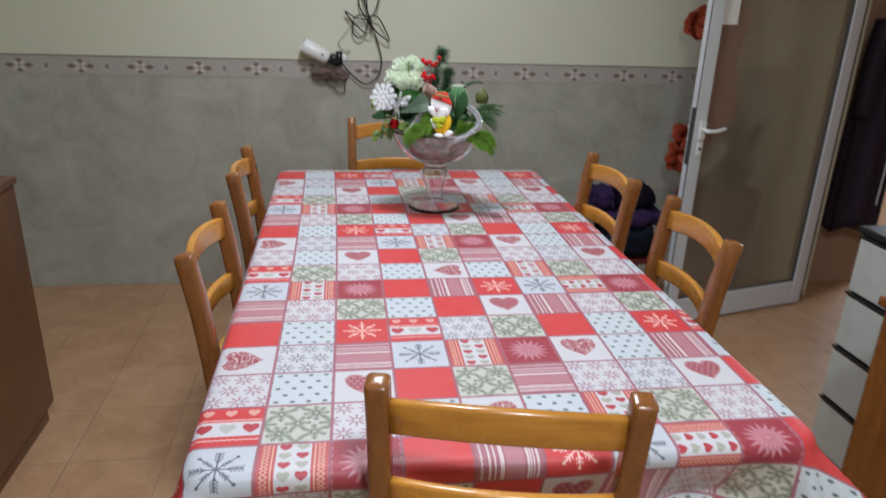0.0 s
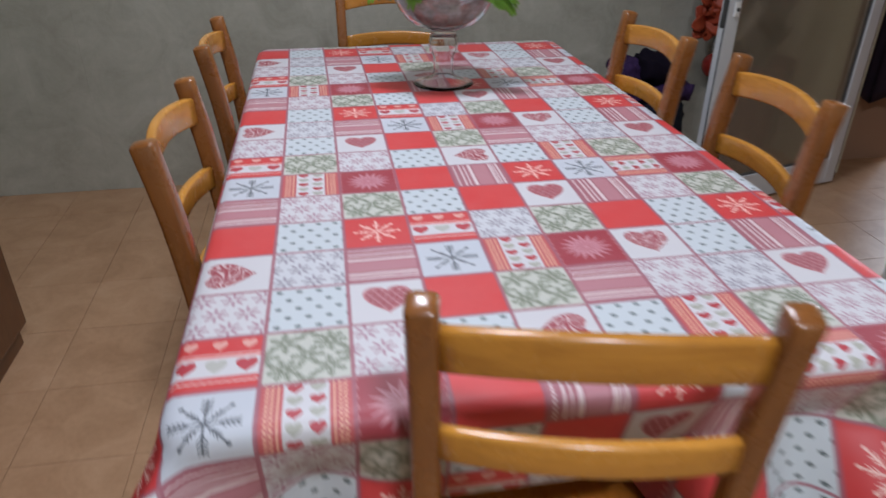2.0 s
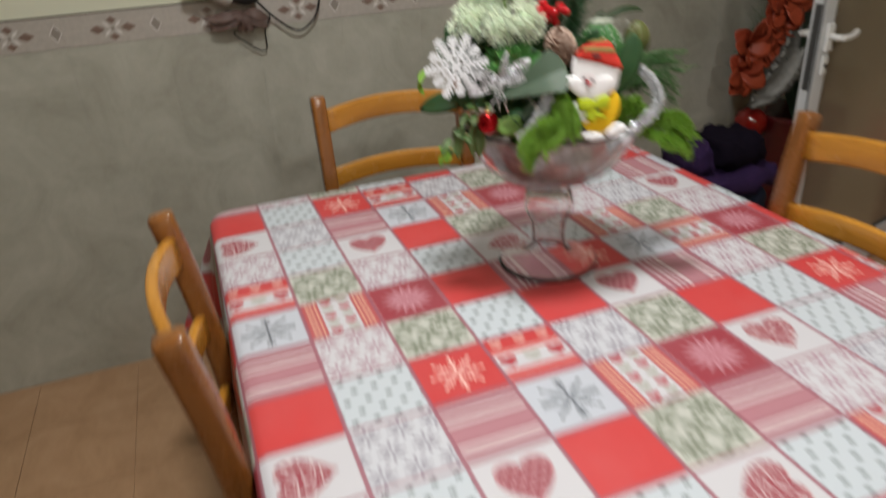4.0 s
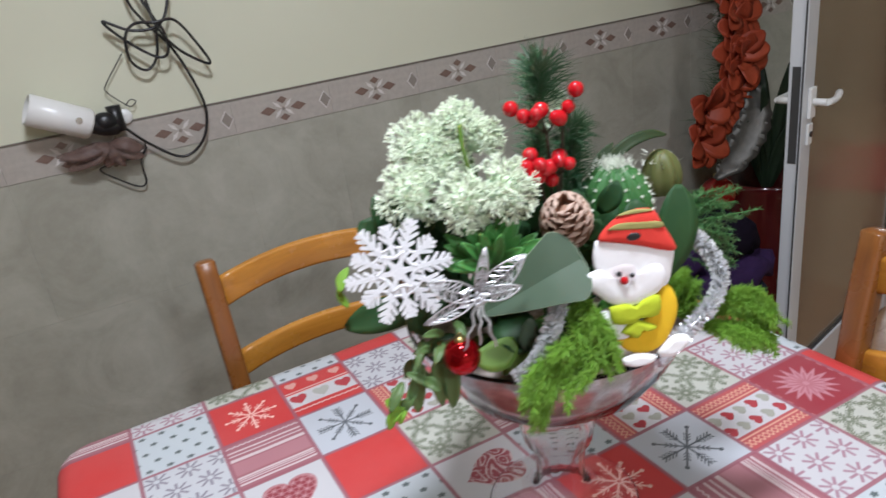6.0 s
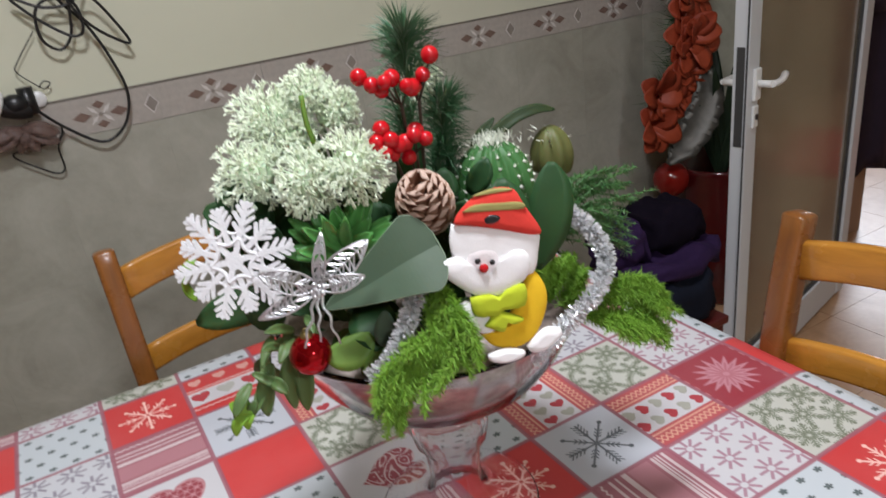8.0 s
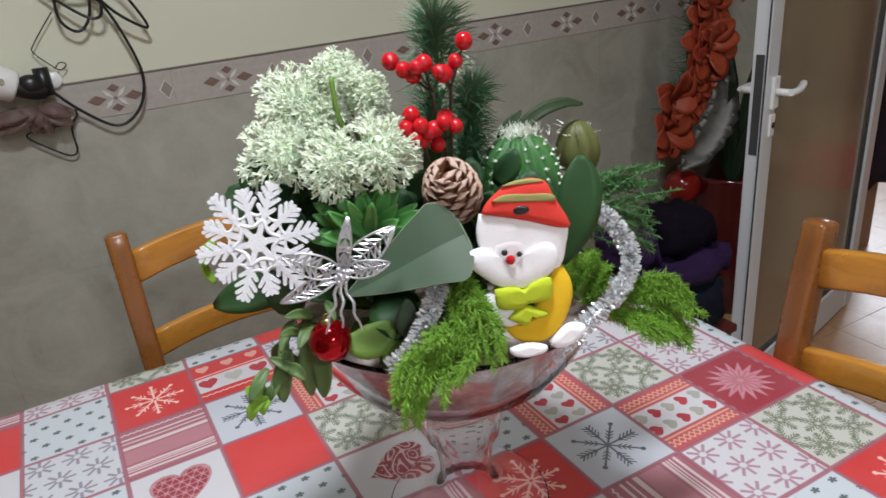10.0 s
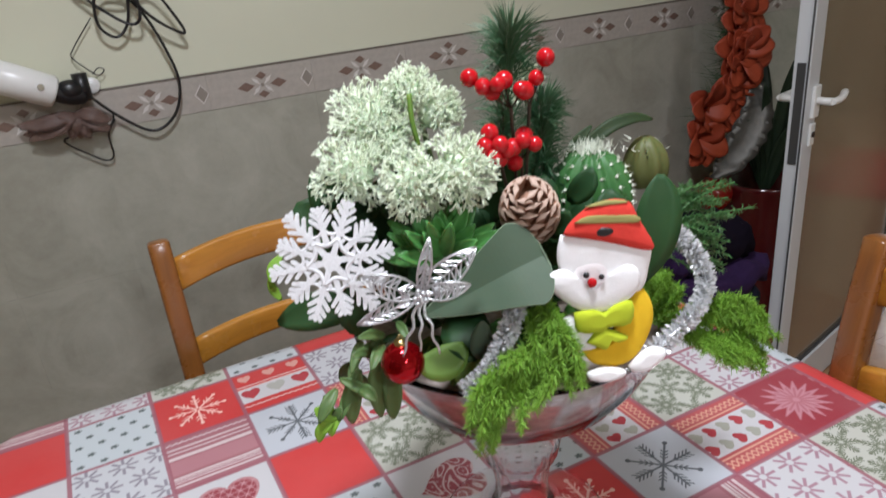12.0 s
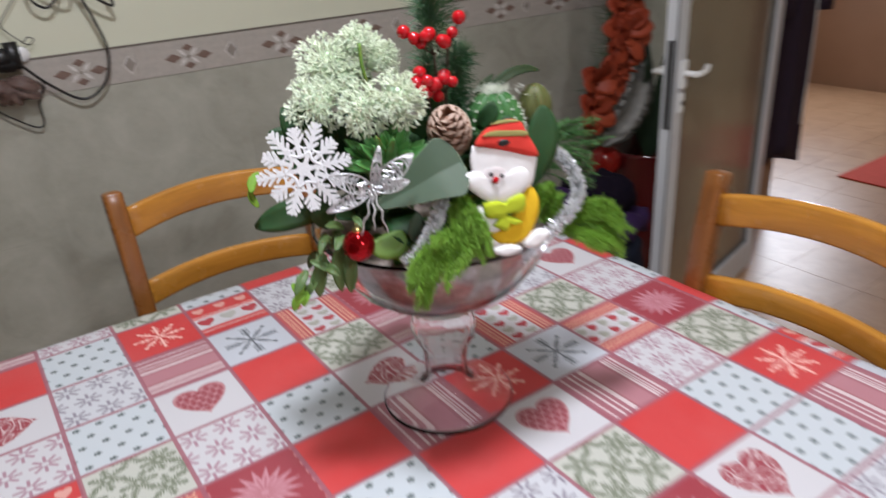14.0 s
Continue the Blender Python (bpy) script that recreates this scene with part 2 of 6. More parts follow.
    k.bump(weave + k.noise(40, 3, kind="World") * 2.0, 0.10, 0.0006)
    k.rough(k.noise(6, 3, kind="World") * 0.15 + 0.42)
    return k.m


# ---- mesh kit ----
def smooth(bm, on=True):
    for f in bm.faces:
        f.smooth = on
    return bm


def add_box(bm, x0, x1, y0, y1, z0, z1, m=None, bevel=0.0, mi=0):
    vs = [Vector((x, y, z)) for x in (x0, x1) for y in (y0, y1) for z in (z0, z1)]
    if m:
        vs = [m @ v for v in vs]
    b = [bm.verts.new(v) for v in vs]
    faces = [bm.faces.new([b[i] for i in q]) for q in ((0, 1, 3, 2), (4, 6, 7, 5), (0, 4, 5, 1), (2, 3, 7, 6), (0, 2, 6, 4), (1, 5, 7, 3))]
    for f in faces:
        f.material_index = mi
    if bevel:
        edges = list({e for f in faces for e in f.edges})
        bmesh.ops.bevel(bm, geom=edges, offset=bevel, segments=2, affect="EDGES", profile=0.6, clamp_overlap=True)
    return bm


def box(x0, x1, y0, y1, z0, z1, bevel=0.0, m=None):
    return add_box(bmesh.new(), x0, x1, y0, y1, z0, z1, m, bevel)


def add_lathe(bm, profile, seg=32, m=None, mi=0, cap=False):
    rings = []
    for r, z in profile:
        ring = []
        for i in range(seg):
            a = 2 * math.pi * i / seg
            v = Vector((r * math.cos(a), r * math.sin(a), z))
            ring.append(bm.verts.new(m @ v if m else v))
        rings.append(ring)
    for a, b in zip(rings, rings[1:]):
        for i in range(seg):
            f = bm.faces.new((a[i], a[(i + 1) % seg], b[(i + 1) % seg], b[i]))
            f.material_index, f.smooth = mi, True
    if cap:
        for ring in (rings[0][::-1], rings[-1]):
            f = bm.faces.new(ring)
            f.material_index = mi
    return bm


def spline(points, n=8):
    """A smooth line through the points (Catmull-Rom)."""
    p = [Vector(q) for q in points]
    p = [2 * p[0] - p[1], *p, 2 * p[-1] - p[-2]]
    out = []
    for i in range(1, len(p) - 2):
        for j in range(n):
            t = j / n
            a, b, c, d = p[i - 1:i + 3]
            out.append(0.5 * ((2 * b) + (c - a) * t + (2 * a - 5 * b + 4 * c - d) * t * t + (3 * b - a - 3 * c + d) * t ** 3))
    out.append(p[-2])
    return out


def add_tube(bm, pts, radius, seg=8, mi=0, cap=True, flat=1.0, up=None):
    """A tube along the points; radius is a number or one per point; flat squeezes it along its second axis."""
    pts = [Vector(p) for p in pts]
    rings = []
    side = None
    for i, p in enumerate(pts):
        d = (pts[min(i + 1, len(pts) - 1)] - pts[max(i - 1, 0)])
        d = d.normalized() if d.length > 1e-9 else Vector((0, 0, 1))
        if side is None:
            ref = Vector(up) if up else (Vector((0, 0, 1)) if abs(d.z) < 0.9 else Vector((1, 0, 0)))
            side = d.cross(ref).normalized()
        else:
            side = (side - d * side.dot(d)).normalized()
        other = d.cross(side)
        r = radius[i] if isinstance(radius, (list, tuple)) else radius
        rings.append([bm.verts.new(p + (side * math.cos(2 * math.pi * k / seg) + other * math.sin(2 * math.pi * k / seg) * flat) * r) for k in range(seg)])
    for a, b in zip(rings, rings[1:]):
        for k in range(seg):
            f = bm.faces.new((a[k], a[(k + 1) % seg], b[(k + 1) % seg], b[k]))
            f.smooth, f.material_index = seg > 4, mi
    if cap:
        for ring in (rings[0][::-1], rings[-1]):
            f = bm.faces.new(ring)
            f.material_index = mi
    return bm


def add_ball(bm, c, r, seg=12, rings=8, mi=0, m=None, squash=(1, 1, 1)):
    base = Matrix.Translation(c) @ (m or Matrix.Identity(4)) @ Matrix.Diagonal((*squash, 1))
    prof = [(max(1e-4, r * math.sin(math.pi * i / rings)), -r * math.cos(math.pi * i / rings)) for i in range(rings + 1)]
    return add_lathe(bm, prof, seg, base, mi)


def sweep_bar(bm, pts, w, h, side_dir, bevel=0.006, mi=0):
    """A bar with a rounded-rectangle section w (along side_dir) by h along the points."""
    pts = [Vector(p) for p in pts]
    b = bevel
    sec = []
    for sx, sy in ((1, 1), (-1, 1), (-1, -1), (1, -1)):
        cx, cy = sx * (w / 2 - b), sy * (h / 2 - b)
        a0 = {(1, 1): 0, (-1, 1): 90, (-1, -1): 180, (1, -1): 270}[(sx, sy)]
        for a in (0, 30, 60, 90):
            sec.append((cx + b * math.cos(radians(a0 + a)), cy + b * math.sin(radians(a0 + a))))
    rings = []
    for i, p in enumerate(pts):
        d = (pts[min(i + 1, len(pts) - 1)] - pts[max(i - 1, 0)]).normalized()
        s = Vector(side_dir)
        s = (s - d * s.dot(d)).normalized()
        o = d.cross(s)
        rings.append([bm.verts.new(p + s * x + o * y) for x, y in sec])
    n = len(sec)
    for a, c in zip(rings, rings[1:]):
        for k in range(n):
            f = bm.faces.new((a[k], a[(k + 1) % n], c[(k + 1) % n], c[k]))
            f.smooth, f.material_index = True, mi
    for ring in (rings[0][::-1], rings[-1]):
        bm.faces.new(ring).material_index = mi
    return bm


def mesh_of(name, bm, mats):
    me = bpy.data.meshes.new(name)
    bmesh.ops.recalc_face_normals(bm, faces=bm.faces)
    bm.to_mesh(me)
    bm.free()
    for m in (mats if isinstance(mats, (list, tuple)) else [mats]):
        me.materials.append(m)
    return me


def part(name, bm, mats, parent=None, label="", m=None):
    ob = new(name, mesh_of(name, bm, mats))
    if parent is not None:
        ob.parent = parent
    if m is not None:
        ob.matrix_basis = m
    if label:
        ob["label"] = label
    return ob


def thing(name, label, category, m=None, group="", kind=""):
    ob = new(name)
    ob.empty_display_size = 0.05
    if m is not None:
        ob.matrix_basis = m
    return tagged(ob, label, category, group, kind)


def solid(name, bm, mats, label, category, m=None, group="", kind=""):
    return tagged(part(name, bm, mats, None, m=m), label, category, group, kind)


# ---- materials ----
M_WOOD = wood("honey_wood", (0.125, 0.042, 0.010), (0.26, 0.096, 0.020), 0.28)
M_SLAT = wood("golden_wood", (0.30, 0.118, 0.014), (0.56, 0.25, 0.034), 0.26, (0.08, 1, 1))
M_SEAT = wood("seat_wood", (0.38, 0.115, 0.015), (0.60, 0.22, 0.03), 0.28, (1, 0.08, 1))
M_SIDEBOARD = wood("sideboard_wood", (0.062, 0.022, 0.008), (0.125, 0.046, 0.015), 0.4)
M_DARKWOOD = wood("dark_wood", (0.03, 0.012, 0.007), (0.07, 0.028, 0.014), 0.4)
M_FRAMEWOOD = wood("door_frame_wood", (0.06, 0.02, 0.010), (0.12, 0.045, 0.022), 0.4)


def wall_paint():
    k = Mat("cream_paint", 0.7)
    k.colour(k.mix(k.noise(2.2, 4, kind="World"), (0.605, 0.608, 0.468), (0.675, 0.678, 0.535)))
    k.bump(k.noise(90, 3, kind="World"), 0.06, 0.001)
    return k.m


def wall_tile():
    k = Mat("marbled_tile", 0.3)
    n = k.noise(5, 6, 0.65, kind="World", dist=1.2)
    fine = k.noise(45, 4, kind="World")
    c = k.ramp(n * 0.8 + fine * 0.2 + (k.random() - 0.5) * 0.05, [(0.3, (0.306, 0.300, 0.246)), (0.5, (0.388, 0.382, 0.320)), (0.72, (0.47, 0.462, 0.395))])
    k.colour(c)
    k.rough(fine * 0.2 + 0.28)
    k.bump(fine, 0.04, 0.0008)
    return k.m


def floor_tile():
    k = Mat("terracotta_tile", 0.25)
    n = k.noise(7, 6, 0.65, kind="World", dist=0.8)
    fine = k.noise(60, 4, kind="World")
    c = k.ramp(n * 0.7 + fine * 0.25 + (k.random() - 0.5) * 0.05, [(0.28, (0.34, 0.190, 0.098)), (0.5, (0.44, 0.262, 0.145)), (0.72, (0.52, 0.325, 0.195))])
    k.colour(c)
    k.rough(fine * 0.2 + 0.24)
    k.bump(n, 0.05, 0.001)
    return k.m


M_PAINT, M_TILE, M_FLOOR = wall_paint(), wall_tile(), floor_tile()
M_FGROUT = plain("floor_grout", (0.47, 0.29, 0.170), 0.8)
M_CEIL = plain("ceiling_white", (0.75, 0.72, 0.65), 0.85, scale=4)
M_BROWNWALL = plain("far_room_paint", (0.38, 0.245, 0.165), 0.8, scale=3)
M_BORDER = plain("border_ground", (0.42, 0.385, 0.345), 0.3, vary=0.2, scale=60)
M_BROWN = plain("border_brown", (0.19, 0.125, 0.10), 0.3, vary=0.3, scale=120)
M_PETAL = plain("border_white", (0.64, 0.61, 0.58), 0.3)
M_BGREY = plain("border_grey", (0.26, 0.23, 0.20), 0.3)
M_BLACK = plain("black_plastic", (0.012, 0.012, 0.013), 0.35)
M_ALU = plain("white_aluminium", (0.62, 0.64, 0.66), 0.35, vary=0.04, scale=8)
M_ALUDARK = plain("grey_seal", (0.05, 0.05, 0.05), 0.5)
M_WHITEPL = plain("white_plastic", (0.78, 0.78, 0.76), 0.3, vary=0.03)


def frosted():
    k = Mat("bronze_glass", 0.14)
    k.colour(k.mix(k.noise(5, 3, stretch=(1, 1, 0.2)), (0.42, 0.36, 0.27), (0.57, 0.49, 0.38))).set(Transmission_Weight=0.80, IOR=1.45)
    k.bump(k.noise(30, 2, stretch=(1, 1, 0.15)), 0.05, 0.001)
    return k.m


def clear_glass(name, colour=(0.96, 0.95, 0.95), rough=0.02):
    k = Mat(name, rough)
    k.colour(colour).set(Transmission_Weight=1.0, IOR=1.45)
    return k.m


M_BRONZE, M_GLASS = frosted(), clear_glass("bowl_glass", (0.99, 0.98, 0.98))

# ---- setting ----
WALL_Y, LEFT_X, RIGHT_X, BACK_Y = 2.90, -1.55, 2.80, -2.4


def structure(name, bm, mats, label):
    return solid(name, bm, mats, label, "structure", kind="structure")


wall_north = structure("wall_north", box(LEFT_X - 0.12, RIGHT_X + 0.12, WALL_Y + 0.006, WALL_Y + 0.15, -0.05, CEIL), M_PAINT, "cream painted wall above a marbled tile dado")
structure("wall_west", box(LEFT_X - 0.20, LEFT_X, BACK_Y - 0.12, WALL_Y + 0.006, -0.05, CEIL), M_PAINT, "cream painted side wall")
structure("wall_south", box(LEFT_X, RIGHT_X + 0.12, BACK_Y - 0.12, BACK_Y, -0.05, CEIL), M_PAINT, "cream painted wall behind")
DOOR_Y0, DOOR_Y1 = 1.46, 2.45
bm = box(RIGHT_X, RIGHT_X + 0.12, BACK_Y, DOOR_Y0 - 0.06, -0.05, CEIL)
add_box(bm, RIGHT_X, RIGHT_X + 0.12, DOOR_Y1 + 0.06, WALL_Y + 0.006, -0.05, CEIL)
add_box(bm, RIGHT_X, RIGHT_X + 0.12, DOOR_Y0 - 0.06, DOOR_Y1 + 0.06, 2.34, CEIL)
structure("wall_east", bm, M_PAINT, "cream painted wall with a doorway")
structure("ceiling", box(LEFT_X - 0.12, 6.6, BACK_Y - 0.12, 5.4, CEIL, CEIL + 0.1), M_CEIL, "plain white ceiling")
floor = structure("floor", box(LEFT_X - 0.12, 6.6, BACK_Y - 0.12, 5.4, -0.10, -0.004), M_FGROUT, "terracotta coloured floor tiles")

# the next room
bm = box(2.92, 6.6, 5.3, 5.4, -0.05, CEIL)
add_box(bm, 2.92, 2.98, WALL_Y + 0.15, 5.3, -0.05, CEIL)
add_box(bm, 2.92, 6.6, 0.2, 0.3, -0.05, CEIL)
structure("wall_far_room", bm, M_BROWNWALL, "brown shaded wall of the next room")
bm = box(6.3, 6.4, 0.3, 5.3, -0.05, 1.0)
add_box(bm, 6.3, 6.4, 0.3, 3.4, 1.0, CEIL)
add_box(bm, 6.3, 6.4, 5.0, 5.3, 1.0, CEIL)
add_box(bm, 6.3, 6.4, 3.4, 5.0, 2.3, CEIL)
structure("wall_far_end", bm, M_BROWNWALL, "brown shaded end wall with a window")

# brown wooden door frame
bm = box(RIGHT_X - 0.02, RIGHT_X + 0.06, DOOR_Y1, DOOR_Y1 + 0.06, 0, 2.34, 0.005)
add_box(bm, RIGHT_X - 0.02, RIGHT_X + 0.14, DOOR_Y0 - 0.06, DOOR_Y0, 0, 2.34, bevel=0.005)
add_box(bm, RIGHT_X - 0.02, RIGHT_X + 0.14, DOOR_Y0, DOOR_Y1, 2.28, 2.34, bevel=0.005)
structure("trim", bm, M_FRAMEWOOD, "dark brown wooden door frame")


# ---- table ----
TX0, TX1, TY0, TY1, TZ = 0.012, 1.092, 0.075, 2.055, 0.857


def table():
    t = thing("dining_table", "long wooden dining table under a printed cloth", "table", pose(0.55, 1.06, 0))
    o = lambda x0, x1, y0, y1, z0, z1, b=0.004: box(x0 - 0.55, x1 - 0.55, y0 - 1.06, y1 - 1.06, z0, z1, b)
    part("tabletop", o(TX0 + 0.006, TX1 - 0.006, TY0 + 0.006, TY1 - 0.006, TZ - 0.034, TZ - 0.004), M_WOOD, t)
    part("apron", o(TX0 + 0.06, TX1 - 0.06, TY0 + 0.06, TY1 - 0.06, TZ - 0.12, TZ - 0.034), M_WOOD, t)
    for x in (TX0 + 0.06, TX1 - 0.13):
        for y in (TY0 + 0.08, TY1 - 0.15):
            part("leg", o(x, x + 0.07, y, y + 0.07, 0, TZ - 0.12, 0.008), M_WOOD, t)


table()

# ---- tablecloth ----
CELL = 0.12
# rows from the near edge, repeated every six; letters per column 0 to 8, capitals are turned a quarter
# letter meanings
KIND = {"b": ("branch", 0), "L": ("heart_ladder", 0), "l": ("heart_ladder", 1), "s": ("star", 0), "r": ("red", 0), "Z": ("stripes", 1), "z": ("stripes", 0),
        "f": ("red_flake", 0), "h": ("heart_row", 0), "g": ("green", 0), "p": ("pink", 0), "q": ("grey", 0), "d": ("dots", 0), "D": ("dots", 0),
        "H": ("heart", 0), "X": ("paisley", 3), "y": ("paisley", 0), "Y": ("paisley", 1)}
ROWS6 = ["bLsrZfbls", "hgpdXdLgp", "pdHrgzpqH", "YqzbLsydZ", "rdfhqgrdf", "zpgdrHZpg"]


def cell_kind(c, r):
    row = ROWS6[r % 6]
    if c < 0:
        c += 6
    elif c > 8:
        c = 3 + (c - 9) % 6
    return KIND[row[c]]


def tablecloth():
    mats, slot = [], {}
    for kind in sorted(set(KIND.values())):
        slot[kind] = len(mats)
        mats.append(printed(kind[0], kind[1]))
    SUB = 8
    x_lo, x_hi, y_lo, y_hi = -0.26, 1.36, -0.33, 2.34
    rc = 0.035  # plan radius of the corners
    edge = 0.022  # radius of the bend over the edge

    def place(x, y):
        u, v = x - 0.5, y - 1.0  # the cloth is pulled a little out of square
        x, y = x + 0.0047 * u * v - 0.0122 * u * u - 0.0101 * v * v, y - 0.0195 * v + 0.0019 * u * v - 0.0035 * u * u + 0.0026 * v * v - 0.0012 * u
        cx, cy = min(max(x, TX0 + rc), TX1 - rc), min(max(y, TY0 + rc), TY1 - rc)
        dx, dy = x - cx, y - cy
        d = math.hypot(dx, dy)
        out = d - rc
        ripple = 0.0009 * noise.noise(Vector((x * 7, y * 7, 0.3))) + 0.0006 * noise.noise(Vector((x * 23, y * 23, 3.3)))
        if out <= 0:
            return Vector((x, y, TZ + 0.003 + ripple))
        nx, ny = dx / d, dy / d
        bx, by = cx + nx * rc, cy + ny * rc
        quarter = edge * math.pi / 2
        if out < quarter:
            a = out / edge
            h, z = edge * math.sin(a), -edge * (1 - math.cos(a))
        else:
            drop = out - quarter
            corner = max(0.0, min(1.0, abs(nx * ny) * 2.2))
            ang = math.atan2(ny, nx)
            fold = math.sin(ang * 8 + 0.6) * corner * drop * 0.30
            wave = (math.sin((bx + by) * 13 + bx * 5) * 0.5 + noise.noise(Vector((bx * 4, by * 4, 2)))) * 0.012 * min(1, drop / 0.12)
            near = max(0.0, -ny)
            far = 0.45 if ny > 0.05 else 1.0
            side = max(0.0, min(1.0, (bx - 0.70) / 0.30))
            pleat = near * max(0.0, drop - 0.05) * 0.24 * math.sin(bx * 26 + 0.4)
            tuck = near * (1 - corner) * max(0.0, min(1.0, (bx - TX0) / 0.16)) * max(0.0, min(1.0, (TX1 - bx) / 0.10))
            seat = near * max(0.0, min(1.0, (bx - 0.24) / 0.08)) * max(0.0, min(1.0, (0.72 - bx) / 0.08))  # pushed back over the chair's seat
            hang = 0.13 + 0.075 * seat
            upper, lower = min(drop, hang), max(0.0, drop - hang)
            h = edge + drop * (0.05 + 0.62 * corner * far) + fold * far + wave * (1 - tuck) + pleat * (1 - seat) - tuck * ((0.46 - 0.16 * seat) * upper - ((0.22 + 0.55 * side) * (1 - seat) - 0.70 * seat) * lower)
            z = -edge - drop * (1.0 - 0.22 * corner * far) + tuck * (0.11 * upper + ((0.03 + 0.18 * side) * (1 - seat) + 0.5 * seat) * lower)
        return Vector((bx + nx * h, by + ny * h, TZ + 0.003 + z + ripple))

    bm = bmesh.new()
    lay = bm.loops.layers.uv.new("UVMap")
    step = CELL / SUB
    i0, i1 = math.floor(x_lo / step), math.ceil(x_hi / step)
    j0, j1 = math.floor(y_lo / step), math.ceil(y_hi / step)
    grid = {(i, j): bm.verts.new(place(i * step, j * step)) for i in range(i0, i1 + 1) for j in range(j0, j1 + 1)}
    for i in range(i0, i1):
        for j in range(j0, j1):
            f = bm.faces.new((grid[i, j], grid[i + 1, j], grid[i + 1, j + 1], grid[i, j + 1]))
            c, r = i // SUB, j // SUB
            f.material_index, f.smooth = slot[cell_kind(c, r)], True
            for loop, (a, b) in zip(f.loops, ((0, 0), (1, 0), (1, 1), (0, 1))):
                loop[lay].uv = ((i - c * SUB + a) / SUB, (j - r * SUB + b) / SUB)
    ob = part("tablecloth", bm, mats)
    tagged(ob, "red and white patchwork printed festive tablecloth on the table", "tablecloth")


tablecloth()


# ---- chairs ----
def round_end(bm, end, along):
    """Replaces the flat cap of the newest bar by a low rounded one."""
    bm.faces.ensure_lookup_table()
    cap = bm.faces[-1]
    ring = list(cap.verts)
    bm.faces.remove(cap)
    outline = [v.co.copy() for v in ring]
    for k, up in ((0.93, 0.0022), (0.78, 0.0042), (0.50, 0.0056), (0.18, 0.0062)):
        nxt = [bm.verts.new(end + (q - end) * k + along * up) for q in outline]
        for a in range(len(ring)):
            f = bm.faces.new((ring[a], ring[(a + 1) % len(ring)], nxt[(a + 1) % len(ring)], nxt[a]))
            f.smooth = True
        ring = nxt
    bm.faces.new(ring)


def chair():
    c = thing("dining_chair", "honey-stained wooden ladder-back dining chair at the table", "chair", group="chairs round the table")
    H = 1.057
    for sx in (-1, 1):
        x = sx * 0.190
        pts = spline([(x, 0.03, 0.0), (x, 0.012, 0.28), (x, 0.008, 0.51), (x, -0.004, 0.74), (x, -0.022, 0.92), (x, -0.045, H)], 5)
        bm = sweep_bar(bmesh.new(), pts, 0.036, 0.040, (1, 0, 0), 0.008)
        round_end(bm, pts[-1], (pts[-1] - pts[-2]).normalized())
        part("back_post", bm, M_WOOD, c)
    for z, h, arch in ((1.004, 0.058, 0.016), (0.854, 0.050, 0.010), (0.704, 0.046, 0.008)):
        yb = -0.045 * ((z - 0.51) / (H - 0.51)) ** 1.3
        pts = []
        for i in range(13):
            s = i / 12 * 2 - 1
            pts.append((s * 0.178, yb + 0.004 - 0.030 * (1 - s * s), z + arch * (1 - s * s) - arch * 0.5))
        part("back_slat", sweep_bar(bmesh.new(), pts, 0.018, h, (0, 1, 0), 0.006), M_SLAT, c)
    bm = bmesh.new()
    add_box(bm, -0.205, 0.205, -0.015, 0.395, 0.490, 0.516, bevel=0.010)
    part("seat", smooth(bm), M_SEAT, c)
    for sx in (-1, 1):
        x = sx * 0.178
        part("leg", sweep_bar(bmesh.new(), [(x, 0.375, 0.0), (x, 0.370, 0.49)], 0.036, 0.036, (1, 0, 0), 0.010), M_WOOD, c)
        part("side_rail", box(x - 0.010, x + 0.010, 0.03, 0.36, 0.445, 0.49, 0.003), M_WOOD, c)
        part("stretcher", add_tube(bmesh.new(), [(x, 0.03, 0.22), (x, 0.37, 0.22)], 0.011, 10), M_WOOD, c)
    part("front_rail", box(-0.17, 0.17, 0.358, 0.378, 0.445, 0.49, 0.003), M_WOOD, c)
    part("stretcher", add_tube(bmesh.new(), [(-0.178, 0.37, 0.28), (0.178, 0.37, 0.28)], 0.011, 10), M_WOOD, c)
    return c


TOP = Vector((0, -0.045, 0))


def seated(px, py, turn):
    """The pose that puts the middle between the tops of the back posts at (px, py)."""
    r = pose(0, 0, 0, 0, 0, turn)
    off = r @ TOP
    return pose(px - off.x, py - off.y, 0, 0, 0, turn)


near_chair = chair()
near_chair.matrix_basis = seated(0.490, -0.042, -12.6)
for px, py, turn in ((-0.064, 0.715, -91), (-0.068, 1.395, -89), (1.182, 0.735, 85), (1.160, 1.305, 90), (0.493, 2.19, 180)):
    copy_thing(near_chair, seated(px, py, turn))


